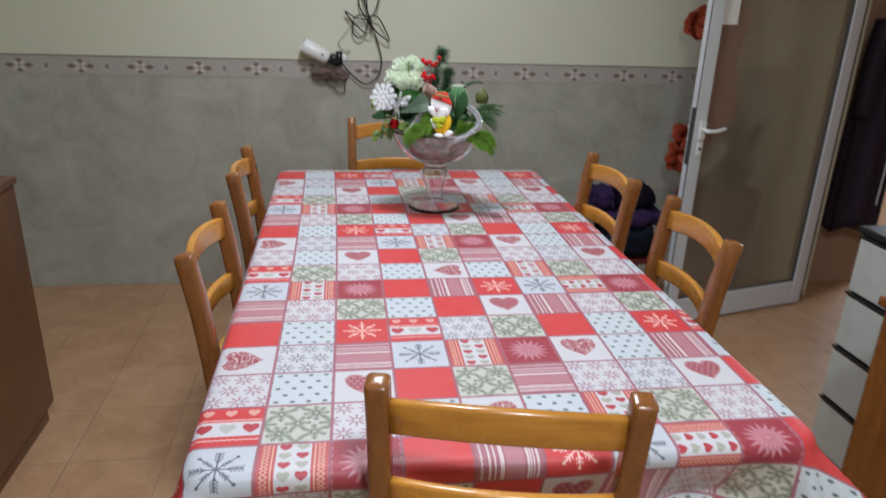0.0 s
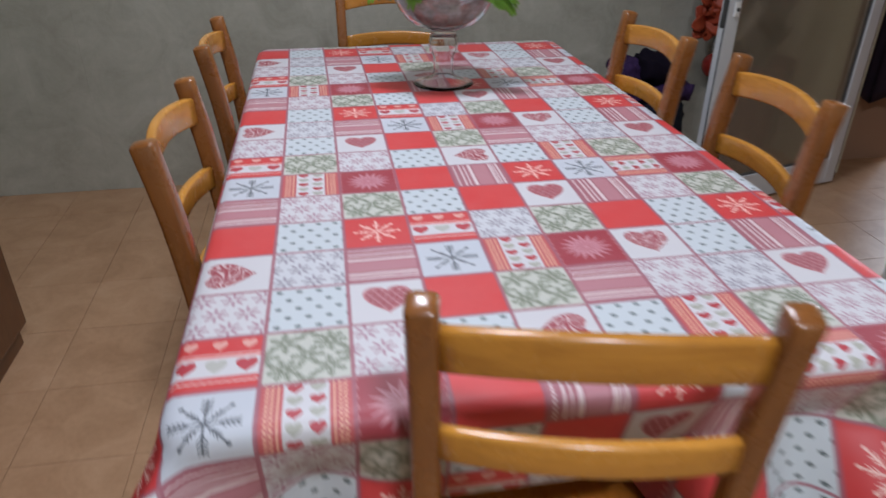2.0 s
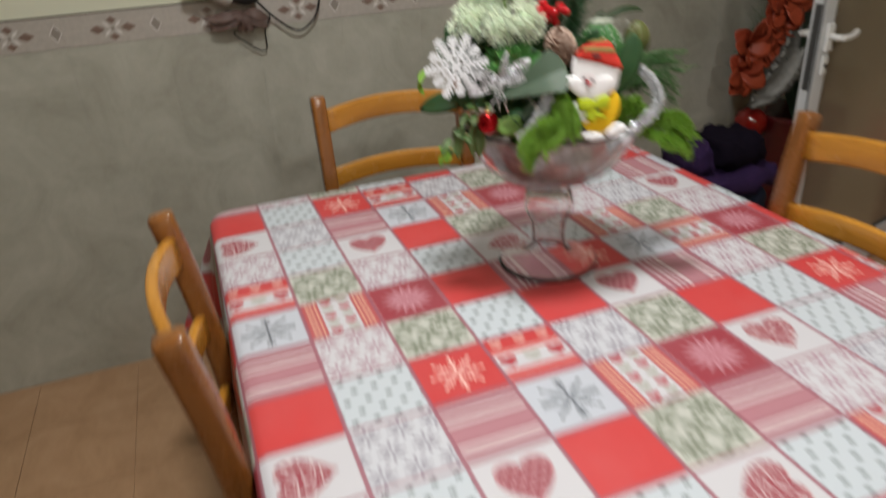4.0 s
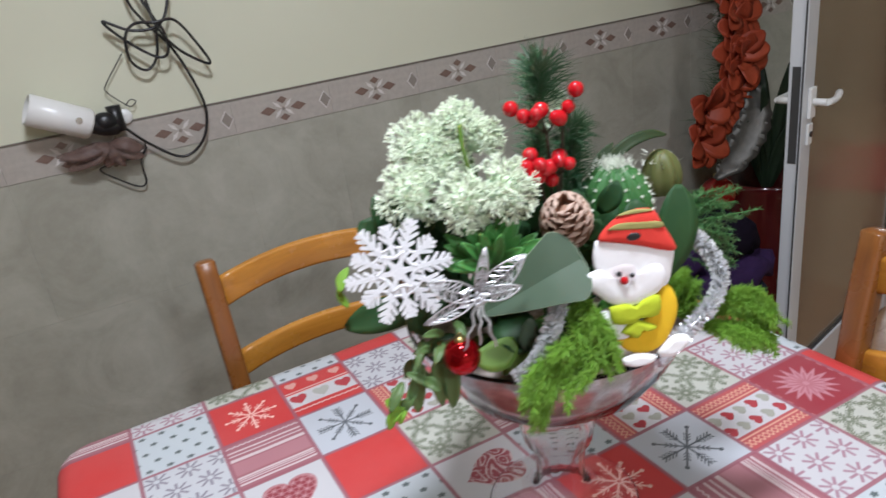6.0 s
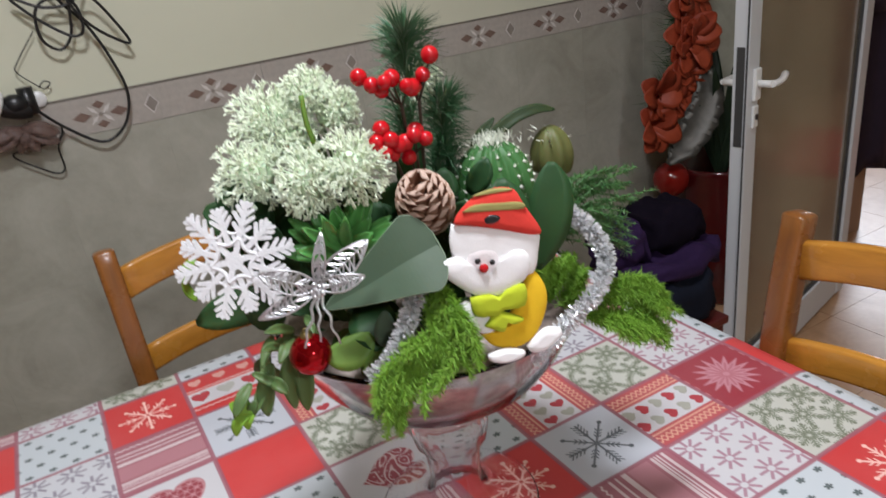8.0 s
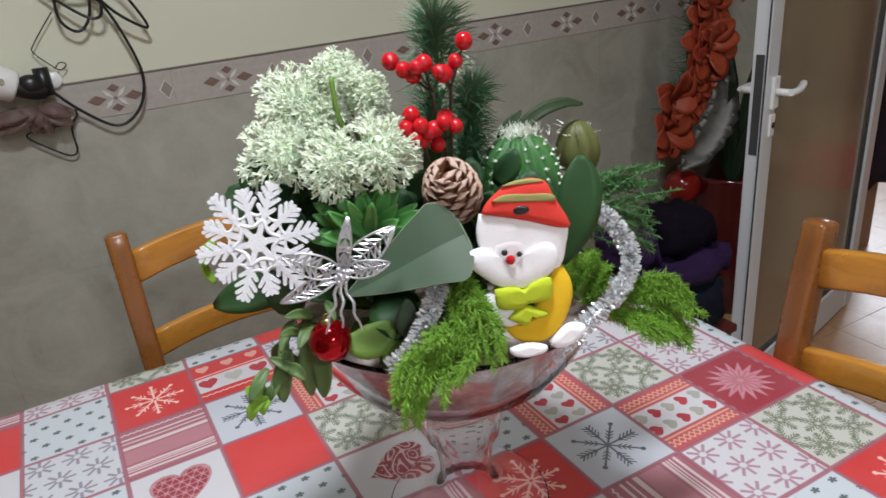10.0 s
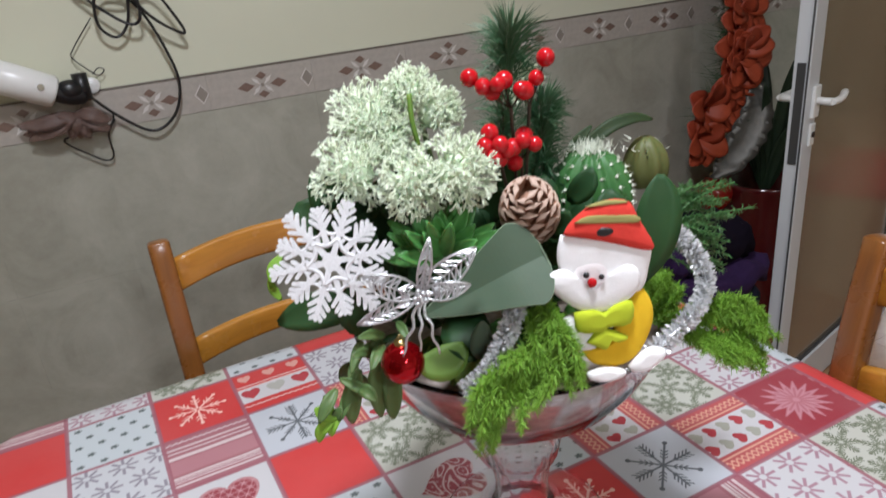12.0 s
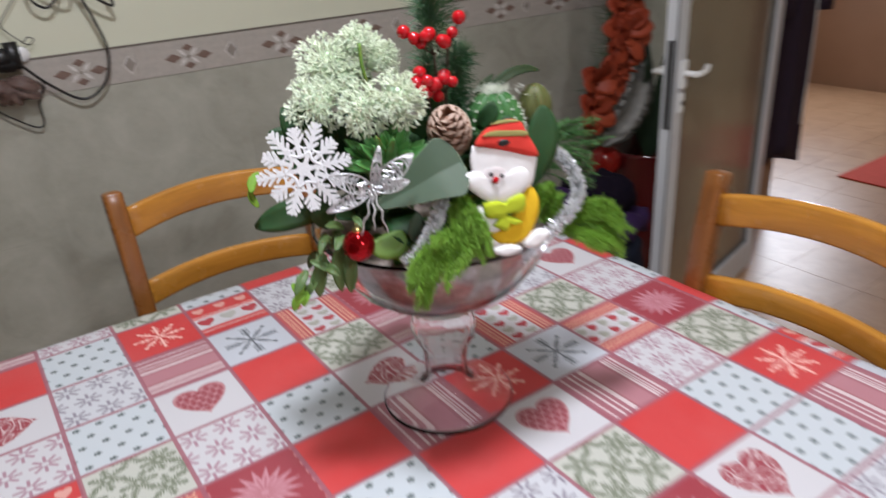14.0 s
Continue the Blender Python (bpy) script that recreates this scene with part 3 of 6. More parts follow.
# ---- aluminium door, swung open into the room ----
def alu_door():
    free, hinge = Vector((1.887, 2.160, 0)), Vector((2.799, 2.387, 0))
    w = (hinge - free).length
    ang = math.degrees(math.atan2(hinge.y - free.y, hinge.x - free.x))
    d = thing("glazed_door", "white aluminium door with bronze frosted glass, standing open", "door", pose(free.x, free.y, 0.012, 0, 0, ang), kind="structure")
    T = 0.042
    st, z1 = 0.066, 2.24
    part("stile", box(0, st, 0, T, 0, z1, 0.003), M_ALU, d)
    part("stile", box(w - st, w, 0, T, 0, z1, 0.003), M_ALU, d)
    part("bottom_rail", box(st, w - st, 0.002, T - 0.002, 0, 0.13, 0.003), M_ALU, d)
    part("top_rail", box(st, w - st, 0.002, T - 0.002, z1 - 0.09, z1, 0.003), M_ALU, d)
    bm = bmesh.new()
    for x0, x1, za, zb in ((st, st + 0.008, 0.13, z1 - 0.09), (w - st - 0.008, w - st, 0.13, z1 - 0.09), (st + 0.008, w - st - 0.008, 0.13, 0.138), (st + 0.008, w - st - 0.008, z1 - 0.098, z1 - 0.09)):
        add_box(bm, x0, x1, 0.010, T - 0.010, za, zb)
    part("gasket", bm, M_ALUDARK, d, "dark rubber glazing seal")
    p = part("pane", box(st + 0.004, w - st - 0.004, T / 2 - 0.003, T / 2 + 0.003, 0.134, z1 - 0.094), M_BRONZE, d, "bronze frosted glass pane")
    p.visible_shadow = False
    part("sticker", box(st + 0.004, st + 0.100, T / 2 - 0.0045, T / 2 - 0.0035, 1.48, 1.61), M_WHITEPL, d, "white paper stuck on the glass beside the stile")
    part("lock_plate", box(-0.003, 0.0005, 0.010, T - 0.010, 0.845, 1.112, 0.001), M_ALUDARK, d, "dark metal lock plate")
    part("edge_seal", box(-0.006, -0.003, 0.001, 0.005, 0.02, z1 - 0.02), M_ALUDARK, d)
    for side, y0 in ((-1, 0.0), (1, T)):
        bm = bmesh.new()
        add_box(bm, 0.026, 0.062, min(y0, y0 + side * 0.010), max(y0, y0 + side * 0.010), 0.965, 1.050, bevel=0.004)
        y = y0 + side * 0.045
        add_tube(bm, [(0.044, y0, 1.010), (0.044, y, 1.010)], 0.010, 12)
        add_tube(bm, spline([(0.044, y, 1.010), (0.075, y + side * 0.003, 1.009), (0.11, y, 1.011), (0.155, y - side * 0.012, 1.017)], 4), [0.011] * 5 + [0.010] * 4 + [0.010] * 3 + [0.008], 10, flat=0.8)
        part("door_handle", bm, M_WHITEPL, d, "white lever handle")
        bm = box(0.030, 0.058, min(y0, y0 + side * 0.007), max(y0, y0 + side * 0.007), 0.890, 0.950, 0.003)
        lock = part("keyhole_plate", bm, M_WHITEPL, d)
        part("cylinder", add_tube(bmesh.new(), [(0.044, y0, 0.920), (0.044, y0 + side * 0.010, 0.920)], 0.008, 12), M_BLACK, lock)


alu_door()


# ---- sideboard ----
def sideboard():
    s = thing("sideboard", "dark brown wooden sideboard with an upper hutch against the wall", "sideboard", pose(-0.838, 0.32, 0))
    x0 = -0.705
    part("plinth", box(x0, -0.03, -1.3, 1.255, 0, 0.07, 0.004), M_SIDEBOARD, s)
    part("body", box(x0, -0.012, -1.3, 1.280, 0.07, 0.928, 0.004), M_SIDEBOARD, s)
    part("worktop", box(x0, -0.004, -1.3, 1.288, 0.928, 0.955, 0.006), M_SIDEBOARD, s)
    for i in range(2):
        y0 = -1.28 + i * 1.268
        dr = part("cabinet_door", box(-0.012, -0.004, y0 + 0.006, y0 + 1.262, 0.085, 0.918, 0.003), M_SIDEBOARD, s)
    part("hutch", box(x0, -0.07, -1.3, 1.282, 0.955, 2.05, 0.005), M_DARKWOOD, s)


sideboard()


# ---- drawer tower ----
def drawer_tower():
    k = Mat("smoky_plastic", 0.25)
    k.colour(k.mix(k.noise(14, 3), (0.58, 0.62, 0.57), (0.78, 0.80, 0.74))).set(Transmission_Weight=0.30, IOR=1.4)
    t = thing("drawer_tower", "translucent grey plastic drawer tower with dark edges", "drawers", pose(1.99, 0.76, 0))
    part("shell", box(0.012, 0.40, 0, 0.36, 0.02, 0.875, 0.006), plain("grey_plastic", (0.46, 0.49, 0.46), 0.35), t)
    for i in range(4):
        z = 0.05 + i * 0.207
        d = part("drawer", box(-0.006, 0.012, 0.008, 0.352, z, z + 0.188, 0.006), k.m, t)
        part("edge_strip", box(-0.012, 0.010, 0.004, 0.356, z + 0.191, z + 0.199, 0.002), M_BLACK, d)
    part("lid", box(-0.012, 0.41, -0.01, 0.37, 0.875, 0.897, 0.006), M_BLACK, t)
    for x in (0.04, 0.36):
        for y in (0.04, 0.32):
            part("foot", add_lathe(bmesh.new(), [(0.018, 0), (0.018, 0.02)], 12, pose(x, y, 0), cap=True), M_BLACK, t)


drawer_tower()

# ---- glass bowl ----
AT = Matrix.Translation((0.5756, 1.5084, TZ - 0.0172)) @ Matrix.Scale(1.03, 4)
rnd = random.Random(7)


BOWL_AT = Matrix.Translation((0.584, 1.509, TZ + 0.004))


def glass_bowl():
    b = thing("glass_bowl", "clear footed glass bowl full of moss, on the tablecloth", "bowl", BOWL_AT)
    prof = [(0.002, 0.152), (0.024, 0.150), (0.037, 0.138), (0.0405, 0.120), (0.037, 0.100), (0.0285, 0.087), (0.0260, 0.060), (0.0265, 0.036), (0.034, 0.018), (0.056, 0.009), (0.088, 0.0),
            (0.092, 0.0), (0.093, 0.003), (0.084, 0.0075), (0.058, 0.0135), (0.0375, 0.0225), (0.0300, 0.038), (0.0295, 0.060), (0.0320, 0.086), (0.0405, 0.099), (0.0445, 0.120), (0.0405, 0.143), (0.034, 0.160),
            (0.058, 0.168), (0.092, 0.181), (0.114, 0.199), (0.1335, 0.226), (0.148, 0.254), (0.1565, 0.275), (0.1580, 0.2805), (0.1566, 0.2820), (0.1545, 0.2810), (0.1530, 0.275), (0.145, 0.2555), (0.1305, 0.2285), (0.111, 0.202), (0.090, 0.1855), (0.057, 0.172), (0.002, 0.168)]
    bm = add_lathe(bmesh.new(), prof, 96)
    for v in bm.verts:
        if 0.080 < v.co.z < 0.156 and math.hypot(v.co.x, v.co.y) > 0.03:
            a = math.atan2(v.co.y, v.co.x)
            v.co.x *= 1 + 0.022 * abs(math.cos(a * 8))
            v.co.y *= 1 + 0.022 * abs(math.cos(a * 8))
    part("bowl", bm, M_GLASS, b, "clear pressed glass").visible_shadow = False
    k = Mat("mossy_soil", 0.9)
    n = k.noise(30, 5, 0.7)
    k.colour(k.ramp(n, [(0.3, (0.10, 0.075, 0.060)), (0.5, (0.25, 0.205, 0.175)), (0.7, (0.48, 0.42, 0.37))]))
    k.bump(n, 0.6, 0.006)
    bm = bmesh.new()
    add_lathe(bm, [(0.002, 0.172), (0.056, 0.176), (0.088, 0.1895), (0.1085, 0.2055), (0.127, 0.231), (0.1415, 0.257), (0.1480, 0.271), (0.1460, 0.2750), (0.080, 0.282), (0.002, 0.284)], 40)
    for v in bm.verts:
        q = noise.noise(v.co * 40) * 0.005
        v.co += Vector((v.co.x, v.co.y, 0)).normalized() * -abs(q)
        v.co.z += q * 0.5
    part("soil", bm, k.m, b, "brown soil and moss behind the glass")


glass_bowl()


def leaf_mat(name, dark, light, rough=0.4, scale=25, spec=0.3):
    k = Mat(name, rough)
    k.colour(k.mix(k.noise(scale, 4) * 0.7 + k.island() * 0.3, dark, light))
    k.set(Subsurface_Weight=0.08, Specular_IOR_Level=spec)
    k.bump(k.noise(scale * 6, 3), 0.15, 0.0008)
    return k.m


M_DARKLEAF = leaf_mat("dark_leaf", (0.011, 0.038, 0.014), (0.028, 0.080, 0.027), 0.5, spec=0.2)
M_STRAP = leaf_mat("strap_leaf", (0.010, 0.022, 0.009), (0.030, 0.052, 0.020), 0.5, spec=0.16)
M_MIDLEAF = leaf_mat("mid_leaf", (0.025, 0.09, 0.018), (0.06, 0.17, 0.035), 0.35)
M_GREYLEAF = leaf_mat("grey_green_leaf", (0.034, 0.062, 0.036), (0.080, 0.120, 0.076), 0.5, 14)
M_LEAFEDGE = leaf_mat("pale_leaf_edge", (0.16, 0.22, 0.14), (0.26, 0.33, 0.22), 0.5)
M_IVY = leaf_mat("ivy_leaf", (0.045, 0.095, 0.028), (0.11, 0.18, 0.06), 0.45)
M_ROUND = leaf_mat("olive_leaf", (0.08, 0.17, 0.025), (0.16, 0.28, 0.05), 0.45)
M_FERN = leaf_mat("bright_fern", (0.11, 0.25, 0.018), (0.22, 0.42, 0.045), 0.6)
M_PINE = leaf_mat("pine_needle", (0.018, 0.065, 0.026), (0.055, 0.15, 0.065), 0.45)
M_CEDAR = leaf_mat("cedar_spray", (0.03, 0.10, 0.025), (0.075, 0.19, 0.055), 0.5)
M_STEM = plain("green_stem", (0.10, 0.17, 0.05), 0.5)
M_TWIG = plain("brown_twig", (0.05, 0.03, 0.018), 0.7)
M_UMBEL = leaf_mat("pale_mint_petals", (0.70, 0.79, 0.60), (0.86, 0.91, 0.75), 0.75, 60, 0.15)
M_MINT = leaf_mat("mint_inner", (0.58, 0.73, 0.50), (0.72, 0.84, 0.64), 0.8, spec=0.1)
M_SUCC = leaf_mat("succulent", (0.04, 0.17, 0.035), (0.11, 0.33, 0.085), 0.3)
M_CACTUS = leaf_mat("cactus_skin", (0.03, 0.11, 0.03), (0.07, 0.20, 0.055), 0.5)
M_OLIVE = leaf_mat("olive_cactus", (0.07, 0.085, 0.025), (0.15, 0.155, 0.05), 0.5)
M_WOOL = plain("white_wool", (0.70, 0.72, 0.62), 0.9)
M_BERRY = plain("berry_red", (0.46, 0.007, 0.012), 0.12, vary=0.05)
M_WHITEFELT = plain("white_felt", (0.88, 0.88, 0.88), 0.95, vary=0.04, scale=200, bump=0.3)
M_REDFELT = plain("red_felt", (0.68, 0.045, 0.030), 0.95, vary=0.08, scale=200, bump=0.3)
M_YELLOWFELT = plain("yellow_felt", (0.80, 0.50, 0.012), 0.95, vary=0.06, scale=200, bump=0.3)
M_LIMEFELT = plain("lime_felt", (0.46, 0.55, 0.02), 0.95, vary=0.06, scale=200, bump=0.3)
M_FACEFELT = plain("face_felt", (0.80, 0.75, 0.75), 0.95, vary=0.05, scale=200, bump=0.3)
M_OLIVEFELT = plain("olive_felt", (0.30, 0.27, 0.09), 0.95, vary=0.08, scale=200)


def glitter(name, c, metal, rough):
    k = Mat(name, rough, metal)
    n = k.nt.nodes.new("ShaderNodeTexVoronoi")
    n.inputs["Scale"].default_value = 900
    k.nt.links.new(k.coord(), n.inputs["Vector"])
    bright = S(k.nt, n.outputs["Distance"])
    k.colour(k.mix(bright, tuple(x * 0.75 for x in c), c))
    k.bump(S(k.nt, n.outputs["Color"]), 0.8, 0.001)
    return k.m


M_SNOW = glitter("white_glitter", (0.93, 0.94, 0.96), 0.0, 0.5)
M_SILVER = glitter("silver_glitter", (0.76, 0.77, 0.79), 0.85, 0.38)
M_FOIL = plain("silver_foil", (0.86, 0.87, 0.88), 0.20, 0.6, 0.1, 200)
M_REDGLASS = plain("red_bauble", (0.36, 0.004, 0.008), 0.08, 0.75, 0.03)
M_GOLD = plain("brass_cap", (0.55, 0.42, 0.18), 0.3, 1.0)


def leaf(bm, pts, width, fold=0.15, thick=0.0006, mi=0, n=5, profile=None, face=None, edges=None):
    """A leaf blade along the points: pointed oval, creased along its rib, with thickness."""
    line = spline(pts, n)
    m = len(line)
    top, low = [], []
    for i, p in enumerate(line):
        t = i / (m - 1)
        w = width * (profile(t) if profile else math.sin(math.pi * min(1, t * 0.93 + 0.05)) ** 0.7)
        d = (line[min(i + 1, m - 1)] - line[max(i - 1, 0)]).normalized()
        f = Vector(face) if face else Vector((-0.35, -0.78, 0.55))
        f = (f - d * f.dot(d)).normalized()
        s = d.cross(f)
        row = [(k / 2, fold * abs(k / 2)) for k in (-2, -1, 0, 1, 2)]
        top.append([bm.verts.new(p + s * w * a + f * (w * b + thick)) for a, b in row])
        if edges is not None:
            edges[0].append(p + s * w + f * w * fold)
            edges[1].append(p - s * w + f * w * fold)
        low.append([bm.verts.new(p + s * w * a * 0.98 + f * (w * b - thick)) for a, b in row])
    for a, b, c, e in zip(top, top[1:], low, low[1:]):
        for k in range(4):
            for q in ((a[k], a[k + 1], b[k + 1], b[k]), (c[k + 1], c[k], e[k], e[k + 1])):
                fc = bm.faces.new(q)
                fc.smooth, fc.material_index = profile is None, mi
        for k in (0, 4):
            bm.faces.new((a[k], b[k], e[k], c[k])).material_index = mi
    for r, q in ((top[0], low[0]), (top[-1], low[-1])):
        for k in range(4):
            bm.faces.new((r[k], r[k + 1], q[k + 1], q[k])).material_index = mi
    return bm


def needle(vs, fs, a, b, r):
    """A thin three-sided needle from a to b, appended to vertex and face lists."""
    d = (b - a).normalized()
    s = d.cross(Vector((0.3, 0.5, 0.81))).normalized()
    o = d.cross(s)
    k = len(vs)
    for i in range(3):
        q = 2 * math.pi * i / 3
        vs.append(a + (s * math.cos(q) + o * math.sin(q)) * r)
    vs.append(b)
    fs.extend(((k, k + 1, k + 3), (k + 1, k + 2, k + 3), (k + 2, k, k + 3)))


def twig(vs, fs, a, b, r):
    d = (b - a).normalized()
    s = d.cross(Vector((0.3, 0.5, 0.81))).normalized()
    o = d.cross(s)
    k = len(vs)
    for p, rr in ((a, r), (b, r * 0.8)):
        for i in range(3):
            q = 2 * math.pi * i / 3
            vs.append(p + (s * math.cos(q) + o * math.sin(q)) * rr)
    for i in range(3):
        j = (i + 1) % 3
        fs.append((k + i, k + j, k + 3 + j, k + 3 + i))
    fs.append((k + 3, k + 4, k + 5))


def speck(vs, fs, c, r):
    k = len(vs)
    for d in ((1, 0, 0), (-1, 0, 0), (0, 1, 0), (0, -1, 0), (0, 0, 1), (0, 0, -1)):
        vs.append(c + Vector(d) * r)
    for a, b, e in ((0, 2, 4), (2, 1, 4), (1, 3, 4), (3, 0, 4), (2, 0, 5), (1, 2, 5), (3, 1, 5), (0, 3, 5)):
        fs.append((k + a, k + b, k + e))


def from_lists(name, vs, fs, mat, parent=None, label=""):
    me = bpy.data.meshes.new(name)
    me.from_pydata([tuple(v) for v in vs], [], fs)
    me.materials.append(mat)
    ob = new(name, me)
    if parent is not None:
        ob.parent = parent
    if label:
        ob["label"] = label
    return ob


def around(r):
    while True:
        v = Vector((r.uniform(-1, 1), r.uniform(-1, 1), r.uniform(-1, 1)))
        if 0.1 < v.length < 1:
            return v.normalized()


# ---- white umbel flowers ----
def umbel(centre, size, axis, root, rays=58):
    """A lacy head: green rays that rise from one point and fork into many small white tips."""
    r = random.Random(int(centre[0] * 7919 + centre[2] * 104729))
    t = thing("white_flower", "pale mint white artificial umbel flower in the bowl", "flower", AT, group="white umbel flowers")
    c, axis, root = Vector(centre), Vector(axis).normalized(), Vector(root)
    base = c - axis * size * 0.75
    side = axis.cross(Vector((0.3, 0.2, 0.93))).normalized()
    other = axis.cross(side)
    part("stem", add_tube(bmesh.new(), spline([root, (root + base) / 2 + Vector((0.004, 0, 0.006)), base], 5), 0.0022, 7), M_STEM, t, "green stem")
    stalks, tips = ([], []), ([], [])

    def tuft(p, d, length, forks):
        s1 = d.cross(around(r)).normalized()
        s2 = d.cross(s1)
        for j in range(forks):
            b = j * 2 * math.pi / forks + r.uniform(-0.4, 0.4)
            e = (d * r.uniform(0.7, 1.2) + (s1 * math.cos(b) + s2 * math.sin(b)) * 0.70).normalized()
            q = p + e * length * r.uniform(0.75, 1.15)
            twig(*tips, p, q, 0.00066)
            speck(*tips, q, 0.0008)
            for k in (0.45, 0.75):
                g = (e + around(r) * 0.8).normalized()
                h = p.lerp(q, k)
                g = h + g * length * r.uniform(0.3, 0.5)
                twig(*tips, h, g, 0.00056)
                speck(*tips, g, 0.0006)

    for i in range(rays):
        z = 1 - 1.25 * (i + 0.5) / rays
        a = i * 2.39996 + r.uniform(-0.25, 0.25)
        q = math.sqrt(max(0.0, 1 - z * z))
        d = (axis * z + side * q * math.cos(a) + other * q * math.sin(a)).normalized()
        p = c + d * size * r.uniform(0.58, 1.0)
        twig(*stalks, base.lerp(p, 0.15), p, 0.0009)
        tuft(p, d, size * 0.33, 6)
        if i % 2:
            h = base.lerp(p, 0.62)
            tuft(h, d, size * 0.25, 4)
    from_lists("ray_spray", *stalks, M_MINT, t, "pale green flower rays")
    # added pale ball that fills the dark gaps between the rays
    part("receptacle", add_ball(bmesh.new(), c - axis * size * 0.15, size * 0.60, 14, 9), M_MINT, t, "pale mint ball added to lighten the head's shaded inside")
    from_lists("flower_head", *tips, M_UMBEL, t, "lacy pale mint flower head")


ROOT = (-0.05, -0.02, 0.27)
for centre, size, axis in (((-0.077, -0.006, 0.510), 0.021, (0.1, -0.3, 1)), ((-0.110, 0.005, 0.492), 0.029, (-0.5, -0.5, 0.8)), ((-0.061, -0.017, 0.494), 0.022, (0.7, -0.4, 0.7)), ((-0.137, -0.016, 0.458), 0.029, (-0.6, -0.7, 0.3)),
                           ((-0.105, -0.059, 0.454), 0.026, (-0.4, -0.9, 0.35)), ((-0.074, -0.074, 0.460), 0.027, (0.3, -0.9, 0.45)), ((-0.098, -0.008, 0.476), 0.025, (-0.4, -0.8, 0.4)), ((0.024, -0.004, 0.498), 0.021, (0, -0.5, 0.8))):
    umbel(centre, size * 0.92, axis, ROOT)
stalk = [(-0.080, -0.030, 0.440), (-0.0884, -0.0400, 0.4737), (-0.0918, -0.0400, 0.4945), (-0.0903, -0.0360, 0.5148)]
solid("flower_stalk", add_tube(bmesh.new(), spline(stalk, 5), 0.0021, 8), M_ROUND, "bare green flower stalk between the white heads", "stem", AT)


# ---- pine sprays ----
def pine(pts, length, n, spread, seed):
    r = random.Random(seed)
    t = thing("pine_spray", "dark green artificial pine spray in the bowl", "foliage", AT, group="pine sprays")
    line = spline(pts, 10)
    part("twig", add_tube(bmesh.new(), line, 0.0018, 6), M_TWIG, t)
    vs, fs = [], []
    for i in range(n):
        k = r.random() ** 0.8
        j = min(len(line) - 2, int(k * (len(line) - 1)))
        p = line[j].lerp(line[j + 1], r.random())
        d = (line[j + 1] - line[j]).normalized()
        e = (d * r.uniform(0.5, 1.1) + around(r) * spread).normalized()
        L = length * r.uniform(0.7, 1.15)
        mid = p + e * L * 0.55
        twig(vs, fs, p, mid, 0.0006)
        needle(vs, fs, mid, p + e * L + Vector((0, 0, -0.12 * L)), 0.0005)
    from_lists("needles", vs, fs, M_PINE, t)


pine([(0.0, -0.02, 0.30), (0.004, -0.020, 0.42), (0.010, -0.014, 0.50), (0.014, -0.010, 0.535)], 0.040, 30, 0.5, 1)
pine([(0.008, -0.016, 0.490), (0.014, -0.010, 0.520), (0.017, -0.007, 0.538)], 0.042, 480, 0.85, 2)
pine([(0.012, -0.03, 0.35), (0.022, -0.028, 0.42), (0.036, -0.022, 0.460), (0.044, -0.017, 0.482)], 0.029, 800, 0.95, 3)


pine([(-0.003, -0.022, 0.375), (-0.003, -0.022, 0.44), (-0.001, -0.020, 0.486)], 0.030, 420, 0.9, 4)
pine([(0.036, -0.028, 0.370), (0.034, -0.026, 0.434), (0.033, -0.024, 0.483)], 0.030, 420, 0.9, 5)


# ---- berries ----
def berry_sprig(root, knots, balls):
    t = thing("berry_sprig", "glossy red artificial berries on dark twigs", "berries", AT, group="berry sprigs")
    lift = Vector((0.0077, 0.0085, -0.0035))
    knot, balls = Vector(knots) + lift, [Vector(q) + lift for q in balls]
    bm = add_tube(bmesh.new(), spline([root, (Vector(root) + knot) / 2 + Vector((0.003, 0.002, 0)), knot], 5), 0.0014, 6)
    for c in balls:
        add_tube(bm, [knot, (knot + Vector(c)) / 2 + Vector((0, 0, -0.002)), c], 0.0008, 5)
    part("twig", bm, M_TWIG, t)
    for i, c in enumerate(balls):
        r = (0.0070, 0.0064, 0.0060)[i % 3]
        b = add_ball(bmesh.new(), c, r, 16, 10)
        part("berry", b, M_BERRY, t)


R0 = (-0.012, -0.05, 0.36)
berry_sprig(R0, (-0.030, -0.076, 0.500), [(-0.056, -0.062, 0.525), (-0.051, -0.073, 0.519), (-0.045, -0.084, 0.521), (-0.036, -0.078, 0.522), (-0.044, -0.074, 0.514), (-0.030, -0.091, 0.516)])
berry_sprig(R0, (-0.016, -0.080, 0.500), [(-0.026, -0.090, 0.514), (-0.020, -0.082, 0.513), (-0.013, -0.086, 0.521), (-0.007, -0.090, 0.535)])
berry_sprig(R0, (-0.044, -0.080, 0.462), [(-0.052, -0.080, 0.486), (-0.050, -0.091, 0.479), (-0.055, -0.090, 0.470), (-0.058, -0.082, 0.477), (-0.044, -0.090, 0.473), (-0.048, -0.086, 0.466)])
berry_sprig(R0, (-0.026, -0.082, 0.462), [(-0.036, -0.086, 0.473), (-0.030, -0.091, 0.478), (-0.022, -0.094, 0.474), (-0.026, -0.086, 0.480), (-0.034, -0.084, 0.460)])


